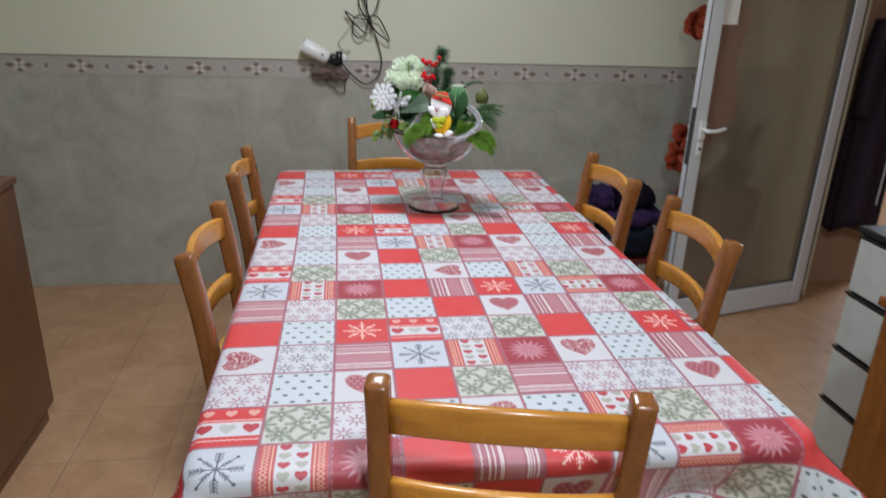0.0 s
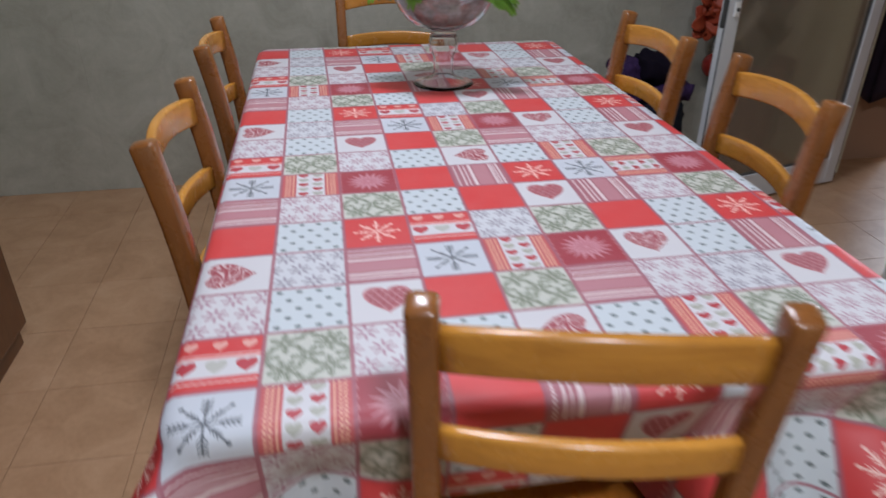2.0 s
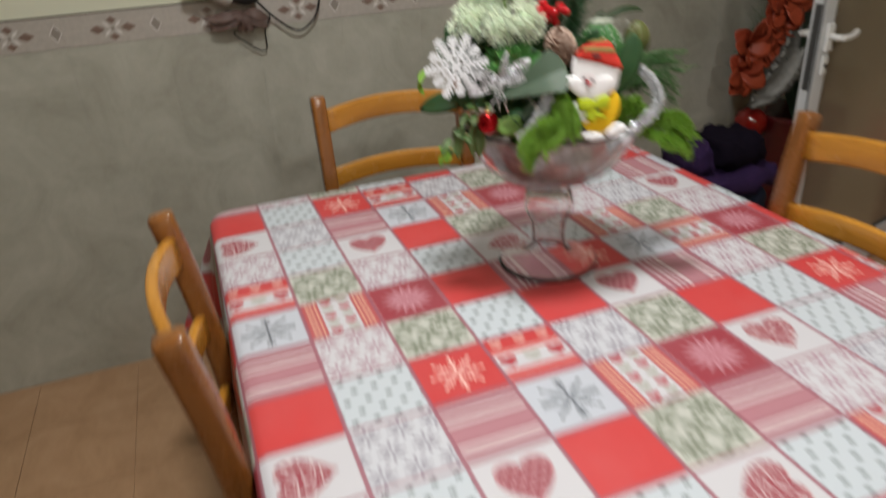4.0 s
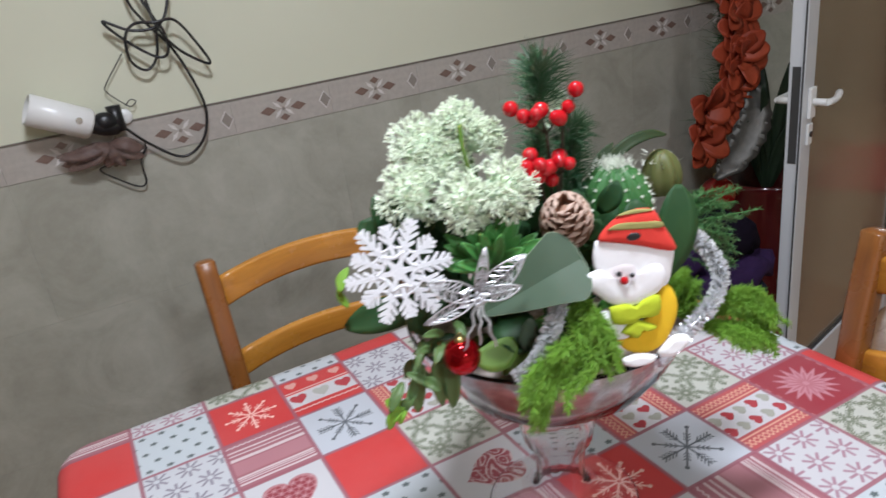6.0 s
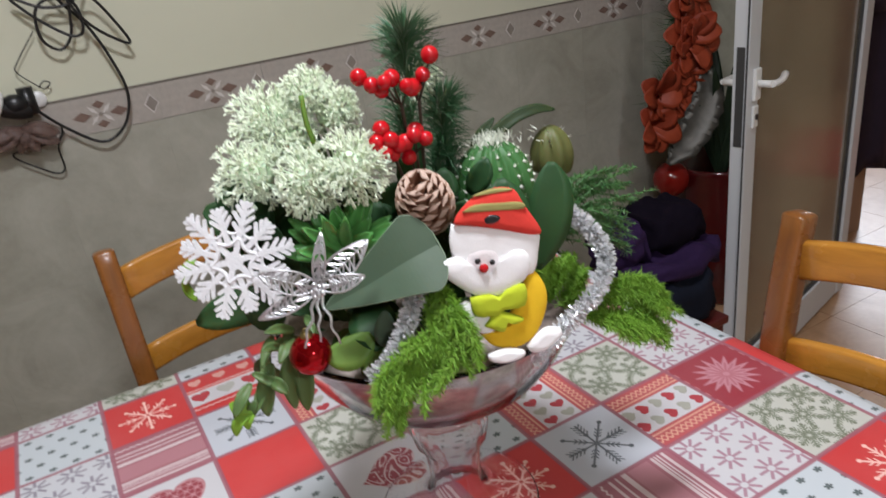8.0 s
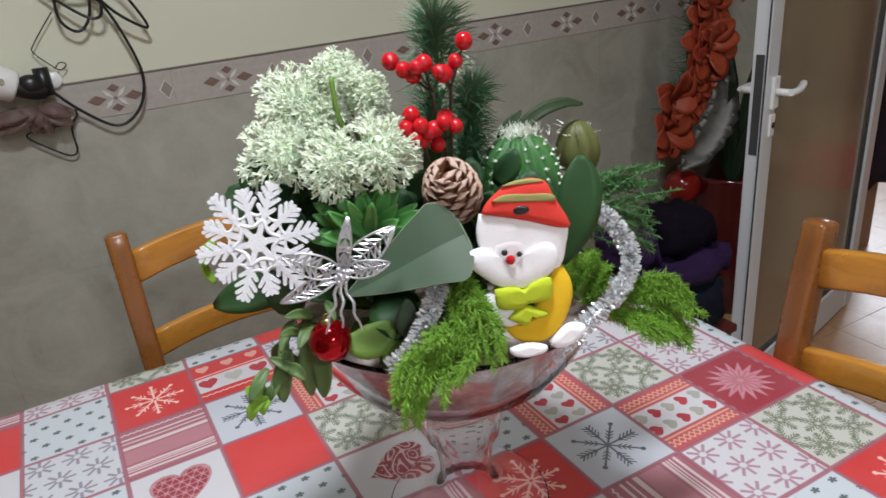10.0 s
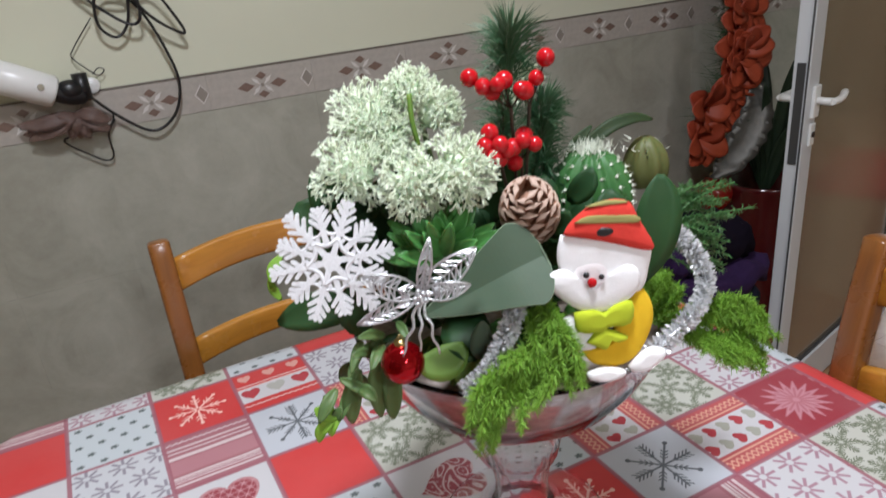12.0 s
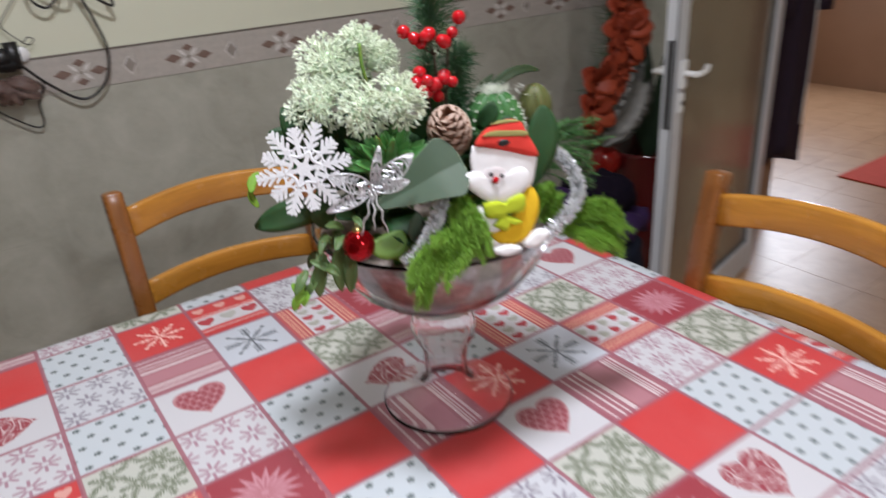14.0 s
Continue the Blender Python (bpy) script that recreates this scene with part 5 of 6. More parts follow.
def snowflake():
    m = AT @ pose(-0.172, -0.046, 0.405, -12, 0, FACE - 4)
    t = thing("snowflake_ornament", "white glittered plastic snowflake ornament", "ornament", m)

    def bar(bm, a, b, w, h=0.0013):
        a, b = Vector(a), Vector(b)
        d = (b - a).normalized()
        n = Vector((-d.y, d.x)) * w
        q = [a + n, a - n, b - n * 0.75, b + d * w * 0.6, b + n * 0.75]
        front = [bm.verts.new((p.x, -h, p.y)) for p in q]
        back = [bm.verts.new((p.x, h, p.y)) for p in q]
        bm.faces.new(front)
        bm.faces.new(back[::-1])
        for k in range(5):
            bm.faces.new((front[k], back[k], back[(k + 1) % 5], front[(k + 1) % 5]))

    for i in range(12):
        a = radians(30 * i + 8)
        R = 0.047 if i % 2 == 0 else 0.041
        e = Vector((math.cos(a), math.sin(a)))
        s = Vector((-e.y, e.x))
        bm = bmesh.new()
        bar(bm, e * (0.002 if i % 2 == 0 else 0.013), e * R, 0.0023)
        arm = part("arm", bm, M_SNOW, t)
        for f, L in ((0.30, 0.0060), (0.47, 0.0085), (0.62, 0.0100), (0.77, 0.0080), (0.90, 0.0055)):
            if i % 2 and f < 0.5:
                continue
            for sg in (-1, 1):
                p = e * R * f
                bm = bmesh.new()
                bar(bm, p, p + (e * 0.72 + s * sg * 0.7) * L * 1.12, 0.0019, 0.0011 if sg < 0 else 0.0010)
                part("barb", bm, M_SNOW, arm)
    for i in range(6):
        a0, a1 = radians(60 * i + 8), radians(60 * i + 68)
        bow = [Vector((math.cos(a), 0, math.sin(a))) * rr for a, rr in ((a0, 0.019), (a0 + (a1 - a0) * 0.3, 0.0135), (a0 + (a1 - a0) * 0.7, 0.0135), (a1, 0.019))]
        part("arch", add_tube(bmesh.new(), spline(bow, 4), 0.0019, 6), M_SNOW, t)
    for i in range(12):
        a0, a1 = radians(30 * i + 8), radians(30 * i + 38)
        bow = [Vector((math.cos(a), 0, math.sin(a))) * rr for a, rr in ((a0, 0.025), (a0 + (a1 - a0) * 0.3, 0.0215), (a0 + (a1 - a0) * 0.7, 0.0215), (a1, 0.025))]
        part("arch", add_tube(bmesh.new(), spline(bow, 4), 0.0014, 6), M_SNOW, t)
    part("hub", add_tube(bmesh.new(), [(0, -0.0014, 0), (0, 0.0014, 0)], 0.0078, 6), M_SNOW, t)


snowflake()


def wire_flower():
    m = AT @ pose(-0.1284, -0.1049, 0.3884, -8, 0, FACE)
    t = thing("silver_flower", "silver glitter wire flower with netted petals", "ornament", m)
    for ang, L, W, lean in ((76, 0.043, 0.0045, 0.1), (36, 0.052, 0.0095, -0.05), (156, 0.044, 0.0090, 0.0), (200, 0.050, 0.0060, -0.1), (8, 0.036, 0.0065, 0.1), (-112, 0.046, 0.0028, 0.15), (-78, 0.044, 0.0026, 0.2), (-96, 0.038, 0.0022, 0.4)):
        a = radians(ang)
        e, s = Vector((math.cos(a), 0, math.sin(a))), Vector((-math.sin(a), 0, math.cos(a)))
        bm = bmesh.new()
        pt = lambda f, k: e * L * f + s * W * k * math.sin(math.pi * f ** 0.85) ** 0.8 + Vector((0, -0.006 * math.sin(f * 2.5) - lean * 0.02 * f, 0))
        if W < 0.004:
            add_tube(bm, [pt(f / 12, 0.6 * math.sin(f * 1.3)) for f in range(13)], [0.0016 - 0.00006 * f for f in range(13)], 5)
            part("tendril", bm, M_SILVER, t)
            continue
        for k in (-1, 1):
            add_tube(bm, [pt(f / 12, k) for f in range(13)], 0.0009, 5)
        add_tube(bm, [pt(f / 8, 0) for f in range(9)], 0.0007, 5)
        for j in range(1, 8):
            f = j / 8.5 + 0.03 * math.sin(j * 2.7 + ang)
            add_tube(bm, [pt(f, -1), pt(min(1, f + 0.06), 0), pt(f, 1)], 0.0008, 4)
            add_tube(bm, [pt(f, -0.9), pt(min(1, f + 0.16), 0.0)], 0.0007, 4)
            add_tube(bm, [pt(f, 0.9), pt(min(1, f + 0.16), 0.0)], 0.0007, 4)
        part("petal", bm, M_SILVER, t)
    bm = bmesh.new()
    for i in range(9):
        add_ball(bm, (0.006 * math.cos(i * 2.4) * (i / 9) ** 0.5, -0.008, 0.006 * math.sin(i * 2.4) * (i / 9) ** 0.5), 0.002, 8, 5)
    part("centre", bm, M_SILVER, t)


wire_flower()


def bauble(c, r, label, mat):
    t = thing("bauble", label, "bauble", Matrix.Translation(c))
    part("ball", add_ball(bmesh.new(), (0, 0, 0), r, 28, 18), mat, t)
    cap = part("cap", add_lathe(bmesh.new(), [(r * 0.28, r * 0.93), (r * 0.28, r * 1.16), (0.001, r * 1.2)], 14), M_GOLD, t)
    ring = [(r * 0.12 * math.cos(a * math.pi / 6), 0, r * 1.28 + r * 0.12 * math.sin(a * math.pi / 6)) for a in range(13)]
    part("loop", add_tube(bmesh.new(), ring, r * 0.03, 6), M_GOLD, cap)


bauble(AT @ Vector((-0.1396, -0.0814, 0.3238)), 0.0175, "shiny red glass bauble on the bowl's rim", M_REDGLASS)


def tinsel(pts, rad, n, seed):
    r = random.Random(seed)
    t = thing("tinsel", "glittering silver tinsel rope in the bowl", "tinsel", AT, group="tinsel ropes")
    line = spline(pts, 10)
    part("cord", add_tube(bmesh.new(), line, 0.0012, 6), M_FOIL, t)
    vs, fs = [], []
    for i in range(n):
        j = r.randrange(len(line) - 1)
        p = line[j].lerp(line[j + 1], r.random())
        d = (line[j + 1] - line[j]).normalized()
        e = around(r)
        e = (e - d * e.dot(d)).normalized() + d * r.uniform(-0.3, 0.3)
        s = e.cross(around(r)).normalized() * r.uniform(0.0005, 0.0009)
        q = p + e * rad * r.uniform(0.75, 1.1)
        m = (p + q) / 2 + around(r) * 0.0012
        k = len(vs)
        vs.extend((p + s, p - s, m - s, m + s, q - s, q + s))
        fs.extend(((k, k + 1, k + 2, k + 3), (k + 3, k + 2, k + 4, k + 5)))
    from_lists("foil", vs, fs, M_FOIL, t)


tinsel([(-0.050, -0.112, 0.372), (-0.062, -0.120, 0.356), (-0.076, -0.122, 0.334), (-0.088, -0.120, 0.315), (-0.104, -0.112, 0.300)], 0.0090, 1500, 21)
tinsel([(0.100, -0.080, 0.380), (0.116, -0.094, 0.370), (0.130, -0.108, 0.350), (0.130, -0.124, 0.328), (0.106, -0.134, 0.308), (0.062, -0.134, 0.285), (0.030, -0.135, 0.272)], 0.0092, 2800, 22)

# ---- things on the wall ----
def wall_lamp():
    y = WALL_Y - 0.052
    t = thing("spotlight", "small white wall spotlight with a black socket", "lamp", pose(0.180, y, 1.253) @ Matrix.Scale(1.10, 4))
    a, b = Vector((-0.100, -0.020, 0.058)), Vector((0.012, 0.0, -0.002))
    d = (b - a).normalized()
    side = d.to_track_quat("Z", "Y").to_matrix().to_4x4()
    L = (b - a).length
    part("shade", add_lathe(bmesh.new(), [(0.031, 0), (0.034, 0.002), (0.034, L - 0.006), (0.030, L), (0.002, L), (0.002, L - 0.004), (0.029, L - 0.006), (0.029, 0.0), (0.031, 0)], 28, Matrix.Translation(a) @ side), M_WHITEPL, t, "white cylindrical shade")
    part("screw", add_tube(bmesh.new(), [(-0.008, -0.040, 0.016), (-0.008, -0.030, 0.016)], 0.007, 12), plain("chrome", (0.6, 0.6, 0.6), 0.15, 1.0), t, "chrome screw")
    bm = bmesh.new()
    add_tube(bm, spline([b, b + d * 0.02, (0.045, 0.005, -0.016), (0.062, 0.012, -0.018)], 4), 0.019, 14)
    add_tube(bm, [(0.066, 0.010, -0.030), (0.066, 0.012, 0.028)], 0.016, 14)
    add_ball(bm, (0.040, 0.0, -0.002), 0.024, 14, 10, squash=(1.1, 0.8, 0.9))
    part("socket", bm, M_BLACK, t, "black plastic socket")
    part("wall_plate", add_lathe(bmesh.new(), [(0.001, 0), (0.015, 0), (0.0175, 0.004), (0.0175, 0.012), (0.015, 0.015), (0.001, 0.015)], 24, pose(0.085, 0.048, -0.004, 90)), M_WHITEPL, t, "white round wall plate")


wall_lamp()


def cable(pts, r, label, name="cable"):
    bm = add_tube(bmesh.new(), spline([(0.385 + (x - 0.4) * 1.043, WALL_Y - d, 1.188 + (z - 1.101) * 1.043) for x, z, d in pts], 8), r, 8)
    solid(name, bm, M_BLACK, label, "cable")


cable([(0.275, 1.150, 0.05), (0.330, 1.085, 0.03), (0.398, 1.036, 0.03), (0.455, 1.065, 0.03), (0.482, 1.136, 0.03), (0.470, 1.215, 0.03), (0.440, 1.300, 0.03), (0.400, 1.360, 0.03), (0.372, 1.420, 0.03), (0.385, 1.50, 0.02), (0.44, 1.53, 0.02), (0.47, 1.47, 0.03), (0.452, 1.39, 0.04), (0.418, 1.352, 0.045), (0.360, 1.352, 0.04), (0.306, 1.380, 0.035),
       (0.345, 1.330, 0.035), (0.400, 1.285, 0.04), (0.428, 1.290, 0.045), (0.432, 1.335, 0.045), (0.418, 1.37, 0.045), (0.39, 1.45, 0.03), (0.36, 1.56, 0.025), (0.345, 1.72, 0.015)], 0.0036, "black power cable in loose loops on the wall")
cable([(0.345, 1.72, 0.02), (0.395, 1.53, 0.03), (0.41, 1.42, 0.04), (0.418, 1.352, 0.05), (0.455, 1.292, 0.045), (0.518, 1.248, 0.04), (0.500, 1.300, 0.04), (0.462, 1.360, 0.045), (0.418, 1.362, 0.05), (0.372, 1.365, 0.04), (0.345, 1.34, 0.04), (0.342, 1.285, 0.035), (0.372, 1.258, 0.03), (0.402, 1.285, 0.03), (0.418, 1.352, 0.04)], 0.0036, "black power cable tied in a bundle")
cable([(0.330, 1.305, 0.012), (0.278, 1.245, 0.012), (0.270, 1.225, 0.012), (0.298, 1.192, 0.014), (0.314, 1.180, 0.014), (0.328, 1.190, 0.014), (0.316, 1.196, 0.016), (0.302, 1.184, 0.014)], 0.0014, "thin wire hooked on the wall", "wire")
cable([(0.290, 1.128, 0.03), (0.320, 1.090, 0.02), (0.300, 1.060, 0.02), (0.230, 1.055, 0.02), (0.205, 1.045, 0.02), (0.245, 1.008, 0.02), (0.280, 0.985, 0.02), (0.298, 0.995, 0.02), (0.300, 1.045, 0.02), (0.322, 1.078, 0.02)], 0.0022, "thin dark flex looped under the spotlight", "wire")


def ribbon_bow():
    k = Mat("sheer_brown_ribbon", 0.5)
    k.colour(k.mix(k.noise(80, 4), (0.10, 0.055, 0.045), (0.25, 0.16, 0.13)))
    k.set(Alpha=0.5)
    t = thing("ribbon_bow", "sheer brown ribbon bow on the wall below the spotlight", "bow", pose(0.188, WALL_Y - 0.03, 1.182) @ Matrix.Scale(1.043, 4))
    r = random.Random(3)
    for i in range(12):
        a = r.uniform(math.pi * 0.95, math.pi * 2.05)
        L = r.uniform(0.05, 0.095)
        e = Vector((math.cos(a) * 1.25, 0, math.sin(a) * 0.55))
        pts = [(0.03, -0.005, 0.01), e * L * 0.5 + Vector((0.03, -0.018, r.uniform(-0.01, 0.015))), e * L + Vector((0.02, -0.006, 0))]
        part("loop", leaf(bmesh.new(), pts, 0.016, 0.3, 0.0005, face=(0, -1, 0.4)), k.m, t)


ribbon_bow()


def wall_box():
    t = thing("wall_box", "small brown wooden box on the wall above the cables", "box", pose(0.506, WALL_Y, 1.628))
    part("body", box(-0.105, 0.105, -0.055, 0, 0.012, 0.14, 0.004), M_SIDEBOARD, t)
    part("rim", box(-0.111, 0.111, -0.061, 0, 0, 0.012, 0.003), M_DARKWOOD, t)


wall_box()


# ---- corner by the door ----
def poinsettia_garland():
    k = Mat("orange_red_petals", 0.55)
    k.colour(k.mix(k.noise(60, 3) * 0.6 + k.island() * 0.4, (0.23, 0.024, 0.010), (0.46, 0.076, 0.025)))
    t = thing("poinsettia_garland", "orange-red fabric poinsettia garland hanging by the door", "garland", pose(2.30, 2.80, 0.0) @ Matrix.Scale(1.06, 4))
    r = random.Random(9)
    path = spline([(0.02, 0.02, 1.80), (0.0, 0.0, 1.50), (0.0, -0.01, 1.25), (-0.015, -0.02, 1.05), (-0.035, -0.02, 0.90), (-0.10, -0.02, 0.78)], 6)
    part("cord", add_tube(bmesh.new(), path, 0.006, 6), M_PINE, t)
    part("side_twig", add_tube(bmesh.new(), spline([(0.0, 0.0, 1.46), (-0.10, -0.02, 1.45), (-0.205, -0.03, 1.395)], 5), 0.004, 6), M_PINE, t)
    for i, p in enumerate(path[1::2] + [Vector((-0.15, -0.03, 0.74)), Vector((-0.205, -0.03, 1.395)), Vector((-0.13, -0.03, 0.82)), Vector((0.02, -0.03, 0.98))]):
        bm = bmesh.new()
        c = p + Vector((r.uniform(-0.02, 0.02), -0.03, r.uniform(-0.02, 0.02)))
        for j in range(8):
            a = j * 2 * math.pi / 8 + r.uniform(-0.25, 0.25)
            L = r.uniform(0.070, 0.105)
            e = Vector((math.cos(a), r.uniform(-0.7, -0.05), math.sin(a)))
            leaf(bm, [c, c + e * L * 0.5 + Vector((0, -0.012, 0)), c + e * L], 0.040, 0.18, 0.0006, face=(0, -1, 0.2))
        part("flower", bm, k.m, t)
    bm = bmesh.new()
    vs, fs = [], []
    for i in range(700):
        j = r.randrange(len(path) - 1)
        p = path[j].lerp(path[j + 1], r.random())
        e = around(r)
        needle(vs, fs, p + Vector((0.03, 0.02, 0)), p + Vector((0.03, 0.02, 0)) + e * r.uniform(0.05, 0.12), 0.0018)
    from_lists("needles", vs, fs, M_PINE, t)


poinsettia_garland()


def silver_leaf():
    t = thing("silver_leaf", "crinkled silver foil leaf hung under the garland", "ornament", pose(2.275, 2.74, 0.675) @ Matrix.Scale(1.10, 4))
    bm = bmesh.new()
    leaf(bm, [(0.07, -0.03, 0.25), (0.045, -0.06, 0.14), (-0.035, -0.06, 0.03), (-0.115, -0.05, -0.035)], 0.056, 0.3, 0.001, n=7)
    for v in bm.verts:
        v.co.y += 0.006 * math.sin(v.co.z * 160)
    part("blade", bm, plain("dull_silver", (0.10, 0.095, 0.083), 0.45, 0.4, 0.3, 60), t)


silver_leaf()


def tall_planter():
    k = plain("dark_green_leaves", (0.008, 0.020, 0.007), 0.6, vary=0.5)
    t = thing("potted_plant", "dark red glazed pot with dark green leaves in the corner", "plant pot", pose(2.44, 2.70, 0) @ Matrix.Scale(1.12, 4))
    part("pot", add_lathe(bmesh.new(), [(0.002, 0), (0.10, 0), (0.12, 0.02), (0.145, 0.25), (0.155, 0.50), (0.16, 0.52), (0.15, 0.52), (0.13, 0.25), (0.002, 0.06)], 32), plain("maroon_glaze", (0.06, 0.005, 0.006), 0.15, vary=0.2), t)
    r = random.Random(4)
    for i in range(16):
        a = r.uniform(0, 6.28)
        e = Vector((math.cos(a), math.sin(a) * 0.6, 0))
        h = r.uniform(0.20, 0.50)
        part("leaf", leaf(bmesh.new(), [(0, 0, 0.45), e * 0.06 + Vector((0, 0, 0.45 + h * 0.6)), e * 0.13 + Vector((0, 0, 0.45 + h))], 0.022, 0.3), k, t)


tall_planter()
bauble(Vector((2.22, 2.74, 0.55)), 0.068, "large shiny red bauble hanging under the garland", plain("big_red_bauble", (0.20, 0.010, 0.007), 0.12, vary=0.05))


def stool_and_clothes():
    t = thing("stool", "low stool under folded clothes, its dark red standing in for reflections and cloth", "stool", pose(1.63, 2.22, 0))
    # the stool's dark red stands in for red reflections and dark red cloth
    red = plain("dark_red_stand_in", (0.09, 0.010, 0.008), 0.4)
    part("seat", box(-0.15, 0.15, -0.12, 0.12, 0.375, 0.40, 0.006), red, t)
    for x in (-0.14, 0.11):
        for y in (-0.11, 0.08):
            part("leg", box(x, x + 0.03, y, y + 0.03, 0, 0.375, 0.004), red, t)

    def garment(name, label, at, sx, sy, sz, mat, seed):
        bm = bmesh.new()
        add_ball(bm, (0, 0, 0), 1.0, 30, 18)
        for v in bm.verts:
            q = v.co.copy()
            s = lambda w: math.copysign(abs(w) ** 0.6, w)
            v.co = Vector((s(q.x) * sx, s(q.y) * sy, s(q.z) * sz))
            v.co += q * 0.022 * noise.noise(q * 2.6 + Vector((seed, 0, 0))) + Vector((0, 0, 0.012 * math.sin(q.x * 9 + q.y * 5 + seed)))
        solid(name, bm, mat, label, "clothes", Matrix.Translation(at), group="folded clothes")

    navy = plain("navy_cloth", (0.008, 0.010, 0.018), 0.9, vary=0.4, scale=50, bump=0.4, spec=0.12)
    purple = plain("purple_cloth", (0.024, 0.010, 0.046), 0.85, vary=0.3, scale=50, bump=0.4, spec=0.2)
    black = plain("dark_plum_cloth", (0.006, 0.004, 0.009), 0.9, vary=0.4, scale=50, bump=0.4, spec=0.08)
    garment("folded_jumper", "folded navy blue jumper on the stool", (1.63, 2.22, 0.483), 0.135, 0.12, 0.083, navy, 1)
    garment("folded_blanket", "folded bright purple fleece on the pile", (1.63, 2.23, 0.595), 0.175, 0.12, 0.034, purple, 2)
    garment("folded_coat", "folded dark plum coat on top of the pile", (1.655, 2.24, 0.682), 0.100, 0.10, 0.055, black, 3)
    garment("rolled_scarf", "rolled purple fleece scarf beside the coat on the pile", (1.500, 2.25, 0.670), 0.052, 0.09, 0.048, purple, 4)


stool_and_clothes()


# ---- coats by the door ----
def coat(at, turn, w, h, seed, mat, label):
    t = thing("coat", label, "coat", pose(*at, 0, 0, turn), group="hanging coats")
    bm = bmesh.new()
    rows, seg = 22, 36
    rings = []
    for i in range(rows + 1):
        f = i / rows
        z = -h * f
        half = w * (0.20 + 0.80 * min(1, f * 2.6) ** 0.7) * (1 + 0.10 * f)
        ring = []
        for k in range(seg):
            a = 2 * math.pi * k / seg
            fold = 1 + 0.16 * math.sin(a * 7 + seed) * min(1, f * 2)
            ring.append(bm.verts.new((half * math.cos(a) * fold, 0.075 * math.sin(a) * fold * (0.6 + 0.4 * f), z + 0.035 * math.sin(a * 3 + seed) * f)))
        rings.append(ring)
    for a, b in zip(rings, rings[1:]):
        for k in range(seg):
            bm.faces.new((a[k], a[(k + 1) % seg], b[(k + 1) % seg], b[k])).smooth = True
    bm.faces.new(rings[0])
    bm.faces.new(rings[-1])
    part("body", bm, mat, t)
    for s in (-1, 1):
        pts = spline([(s * w * 0.75, -0.03, -0.10), (s * w * 1.08, -0.05, -0.30), (s * w * 1.10, -0.05, -0.58)], 6)
        part("sleeve", add_tube(bmesh.new(), pts, [0.055 - 0.0012 * i for i in range(len(pts))], 12), mat, t)
    part("hook_loop", add_tube(bmesh.new(), [(0, 0.03, 0.02), (0, 0.0, 0.045), (0, -0.02, 0.0)], 0.004, 6), M_BLACK, t)


M_COAT = plain("dark_purple_coat", (0.016, 0.006, 0.018), 0.85, vary=0.4, scale=30, bump=0.4)
structure("wall_stub", box(2.94, 3.38, 2.68, 2.80, 0, CEIL), M_BROWNWALL, "short brown wall end beside the doorway")
coat((3.15, 2.56, 1.62), 0, 0.135, 1.22, 1, M_COAT, "long dark purple coat hanging beside the doorway")


def zip_cord():
    solid("drawstring", add_tube(bmesh.new(), spline([(3.18, 2.485, 1.25), (3.195, 2.475, 1.05), (3.205, 2.475, 0.80), (3.21, 2.48, 0.55)], 6), 0.0035, 6), M_WHITEPL, "pale grey cord hanging down the coat", "cord")


zip_cord()
solid("rug", box(4.15, 5.1, 1.95, 2.72, 0.0005, 0.010, 0.004), plain("red_rug", (0.55, 0.08, 0.055), 0.95, vary=0.2, scale=60, bump=0.5), "flat red rug on the next room's floor", "rug")


# ---- things on and beside the drawer tower ----
def odds():
    white = plain("crumpled_white", (0.62, 0.64, 0.66), 0.5, vary=0.08)
    bm = bmesh.new()
    add_ball(bm, (0, 0, 0), 1.0, 24, 14)
    for v in bm.verts:
        q = v.co.copy()
        v.co = Vector((q.x * 0.11, q.y * 0.10, max(-0.9, q.z) * 0.030))
        v.co += q * 0.012 * noise.noise(q * 4)
    solid("plastic_bag", bm, white, "crumpled white plastic bag on the drawer tower", "bag", pose(2.15, 0.93, 0.921))


odds()


def cabinet_right():
    t = thing("wooden_cabinet", "honey brown wooden cabinet standing beside the drawer tower", "cabinet", pose(1.65, -0.40, 0))
    part("body", box(0.0, 0.5, 0, 0.985, 0.06, 0.86, 0.005), M_WOOD, t)
    part("plinth", box(0.02, 0.48, 0.02, 0.965, 0, 0.06, 0.003), M_WOOD, t)
    part("worktop", box(-0.015, 0.5, -0.015, 1.0, 0.86, 0.886, 0.006), M_WOOD, t)
    for y in (0.02, 0.505):
        d = part("cabinet_door", box(-0.016, 0.0, y, y + 0.46, 0.09, 0.84, 0.004), M_WOOD, t)
        part("knob", add_ball(bmesh.new(), (-0.026, y + (0.42 if y < 0.1 else 0.04), 0.55), 0.012), M_DARKWOOD, d)


cabinet_right()

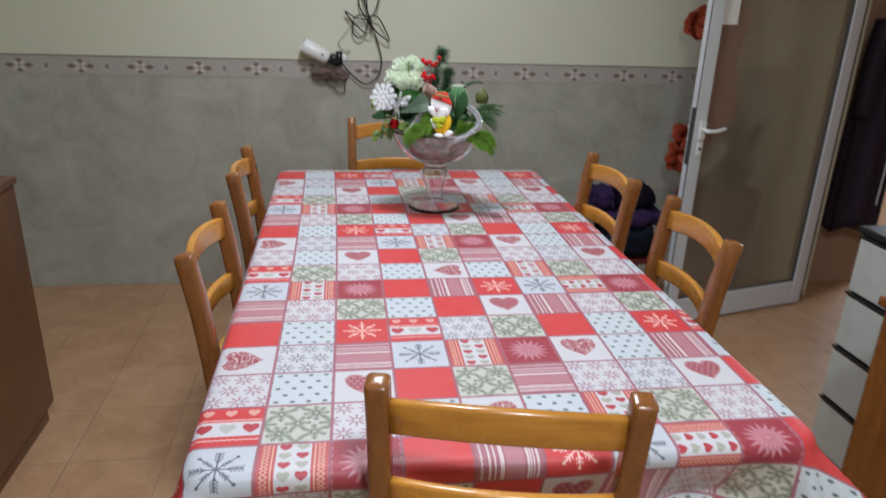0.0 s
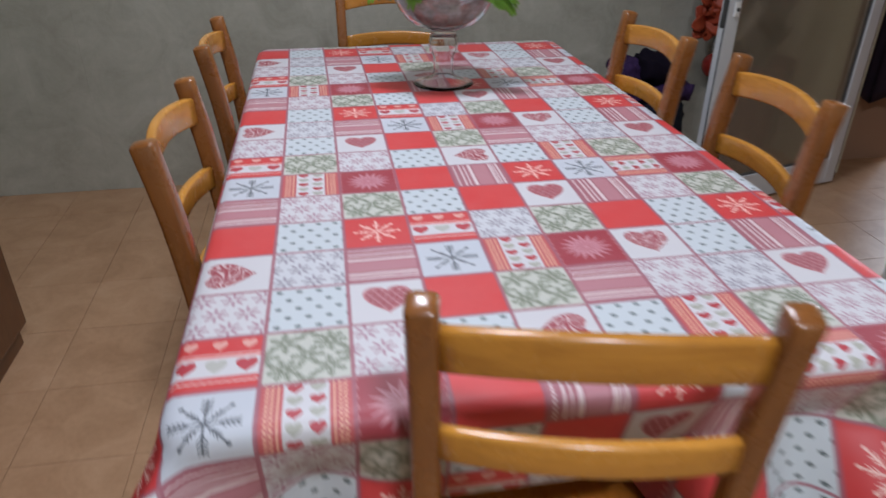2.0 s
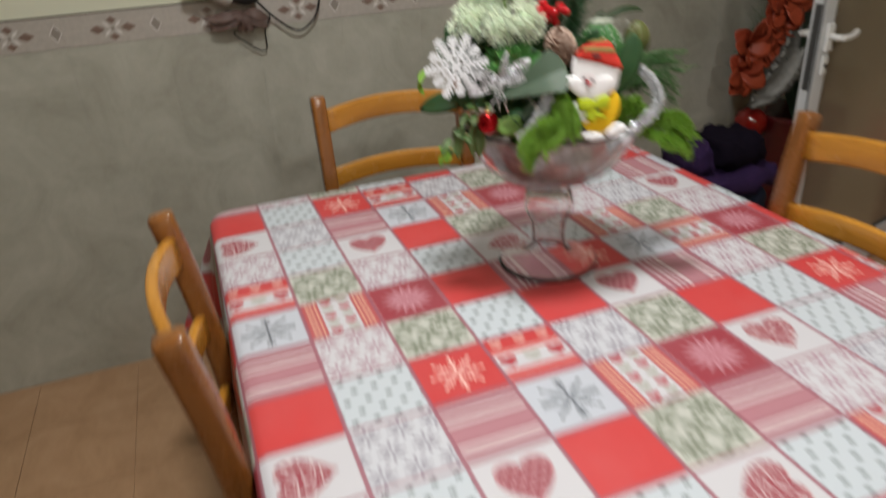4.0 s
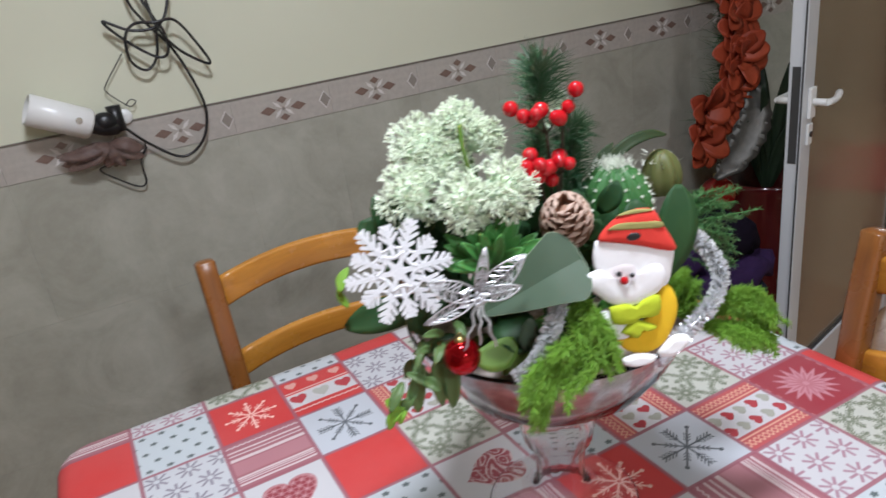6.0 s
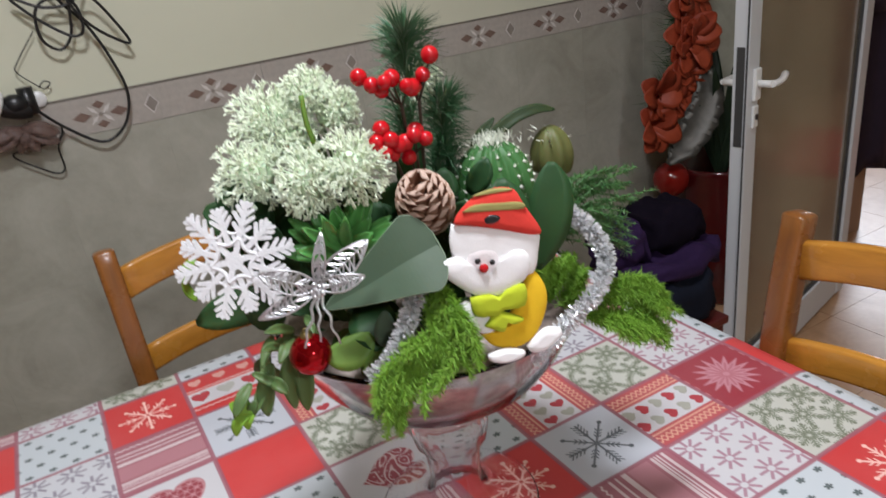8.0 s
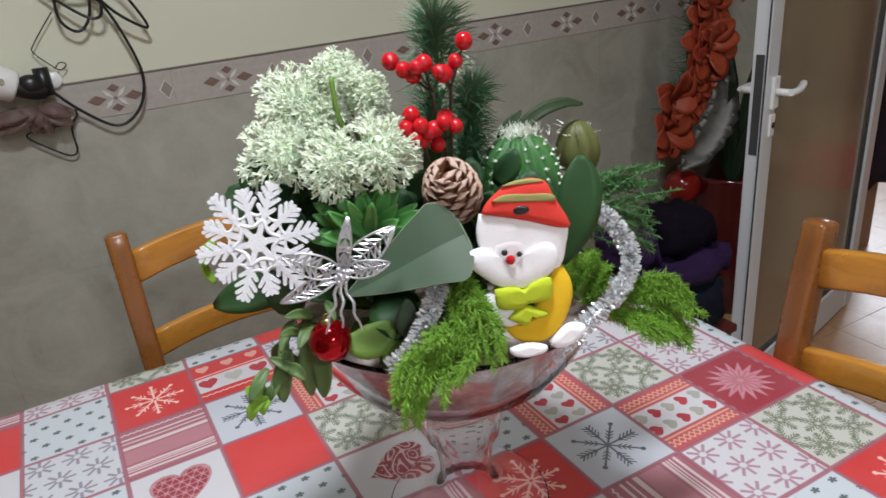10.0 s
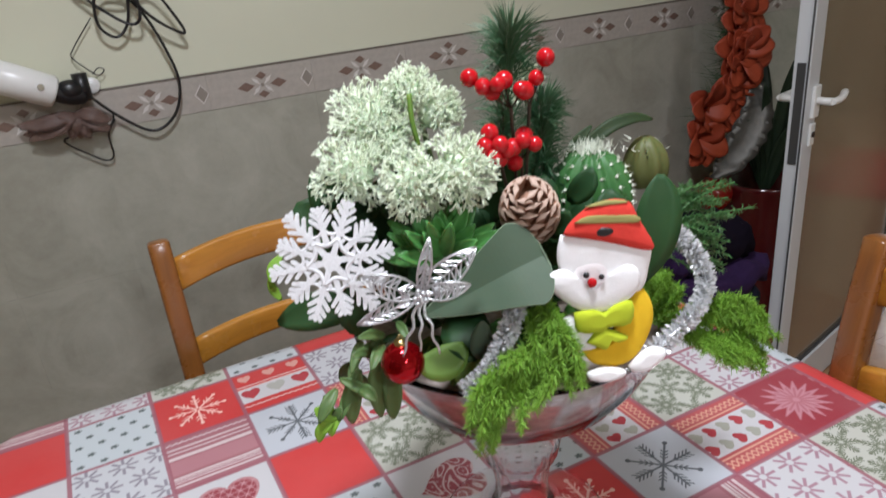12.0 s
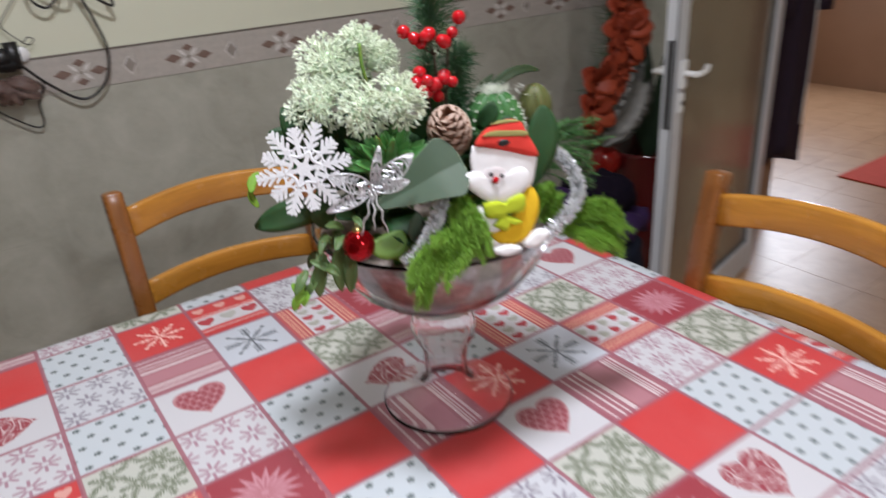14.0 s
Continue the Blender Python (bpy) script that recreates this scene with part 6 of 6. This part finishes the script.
# ---- pieces of the floor and walls ----
def wall_pieces():
    pitch, x_mid = 0.2836, 0.397
    zs = (0.0, 0.380, 0.760, 1.140)
    g = 0.0002
    me = mesh_of("tile", box(g, pitch - g, 0, 0.008, g, zs[1] - g, 0.0004), M_TILE)
    for i in range(-7, 9):
        for z in zs[:3]:
            ob = new("tile", me)
            ob.parent = wall_north
            ob.location = (x_mid - pitch / 2 + i * pitch, WALL_Y - 0.002, z)
    bm = bmesh.new()
    add_box(bm, g, pitch - g, 0, 0.009, 0, 0.090, bevel=0.0004)

    def diamond(cx, cz, w, h, mi, turn=0.0, proud=-0.0012):
        c, s = math.cos(turn), math.sin(turn)
        vs = []
        for y in (proud, 0.002):
            vs.append([bm.verts.new((cx + a * c - b * s, y, cz + a * s + b * c)) for a, b in ((w, 0), (0, h), (-w, 0), (0, -h))])
        f = bm.faces.new(vs[0])
        f.material_index = mi
        for k in range(4):
            q = bm.faces.new((vs[0][k], vs[0][(k + 1) % 4], vs[1][(k + 1) % 4], vs[1][k]))
            q.material_index = mi

    m, zc = pitch / 2, 0.043
    for a in range(4):
        t = a * math.pi / 2
        rx = 0.044 if a % 2 == 0 else 0.0245
        diamond(m + rx * math.cos(t), zc + rx * math.sin(t), 0.023 if a % 2 == 0 else 0.015, 0.0125 if a % 2 == 0 else 0.0105, 1)
        t += math.pi / 4
        diamond(m + 0.023 * math.cos(t), zc + 0.017 * math.sin(t), 0.016, 0.0048, 2, t)
    diamond(m, zc, 0.006, 0.006, 3)
    diamond(pitch - 0.018, zc, 0.0185, 0.0255, 2)
    diamond(pitch - 0.0172, zc + 0.0008, 0.0155, 0.0215, 3, 0.0, -0.0018)
    border = mesh_of("border_tile", bm, [M_BORDER, M_BROWN, M_PETAL, M_BGREY])
    for i in range(-7, 9):
        ob = new("border_tile", border)
        ob.parent = wall_north
        ob.location = (x_mid - pitch / 2 + i * pitch, WALL_Y - 0.004, zs[3] + 0.001)
    part("listel", box(LEFT_X, RIGHT_X, WALL_Y - 0.006, WALL_Y + 0.006, 1.232, 1.236, 0.001), plain("listel_glaze", (0.16, 0.135, 0.11), 0.4), wall_north, "thin dark edging strip")


wall_pieces()
part("tile_backing", box(LEFT_X, RIGHT_X, WALL_Y - 0.001, WALL_Y + 0.005, 0, 1.228), M_TILE, wall_north)


def floor_pieces():
    s, g = 0.33, 0.0009
    me = mesh_of("tile", box(g, s - g, g, s - g, -0.006, 0.0, 0.0004), M_FLOOR)
    far = bmesh.new()
    for i in range(-5, 24):
        for j in range(-8, 16):
            x, y = i * s - 0.05, j * s - 0.02
            if x < LEFT_X - 0.1 or y < BACK_Y - 0.1 or y > 5.0:
                continue
            if x < 2.9 and y > -1.6 and y < WALL_Y:
                ob = new("tile", me)
                ob.parent = floor
                ob.location = (x, y, 0)
            else:
                add_box(far, x + g, x + s - g, y + g, y + s - g, -0.006, 0.0)
    ob = part("far_tiles", far, M_FLOOR, floor)
    ob["kind"] = "stuff"


floor_pieces()

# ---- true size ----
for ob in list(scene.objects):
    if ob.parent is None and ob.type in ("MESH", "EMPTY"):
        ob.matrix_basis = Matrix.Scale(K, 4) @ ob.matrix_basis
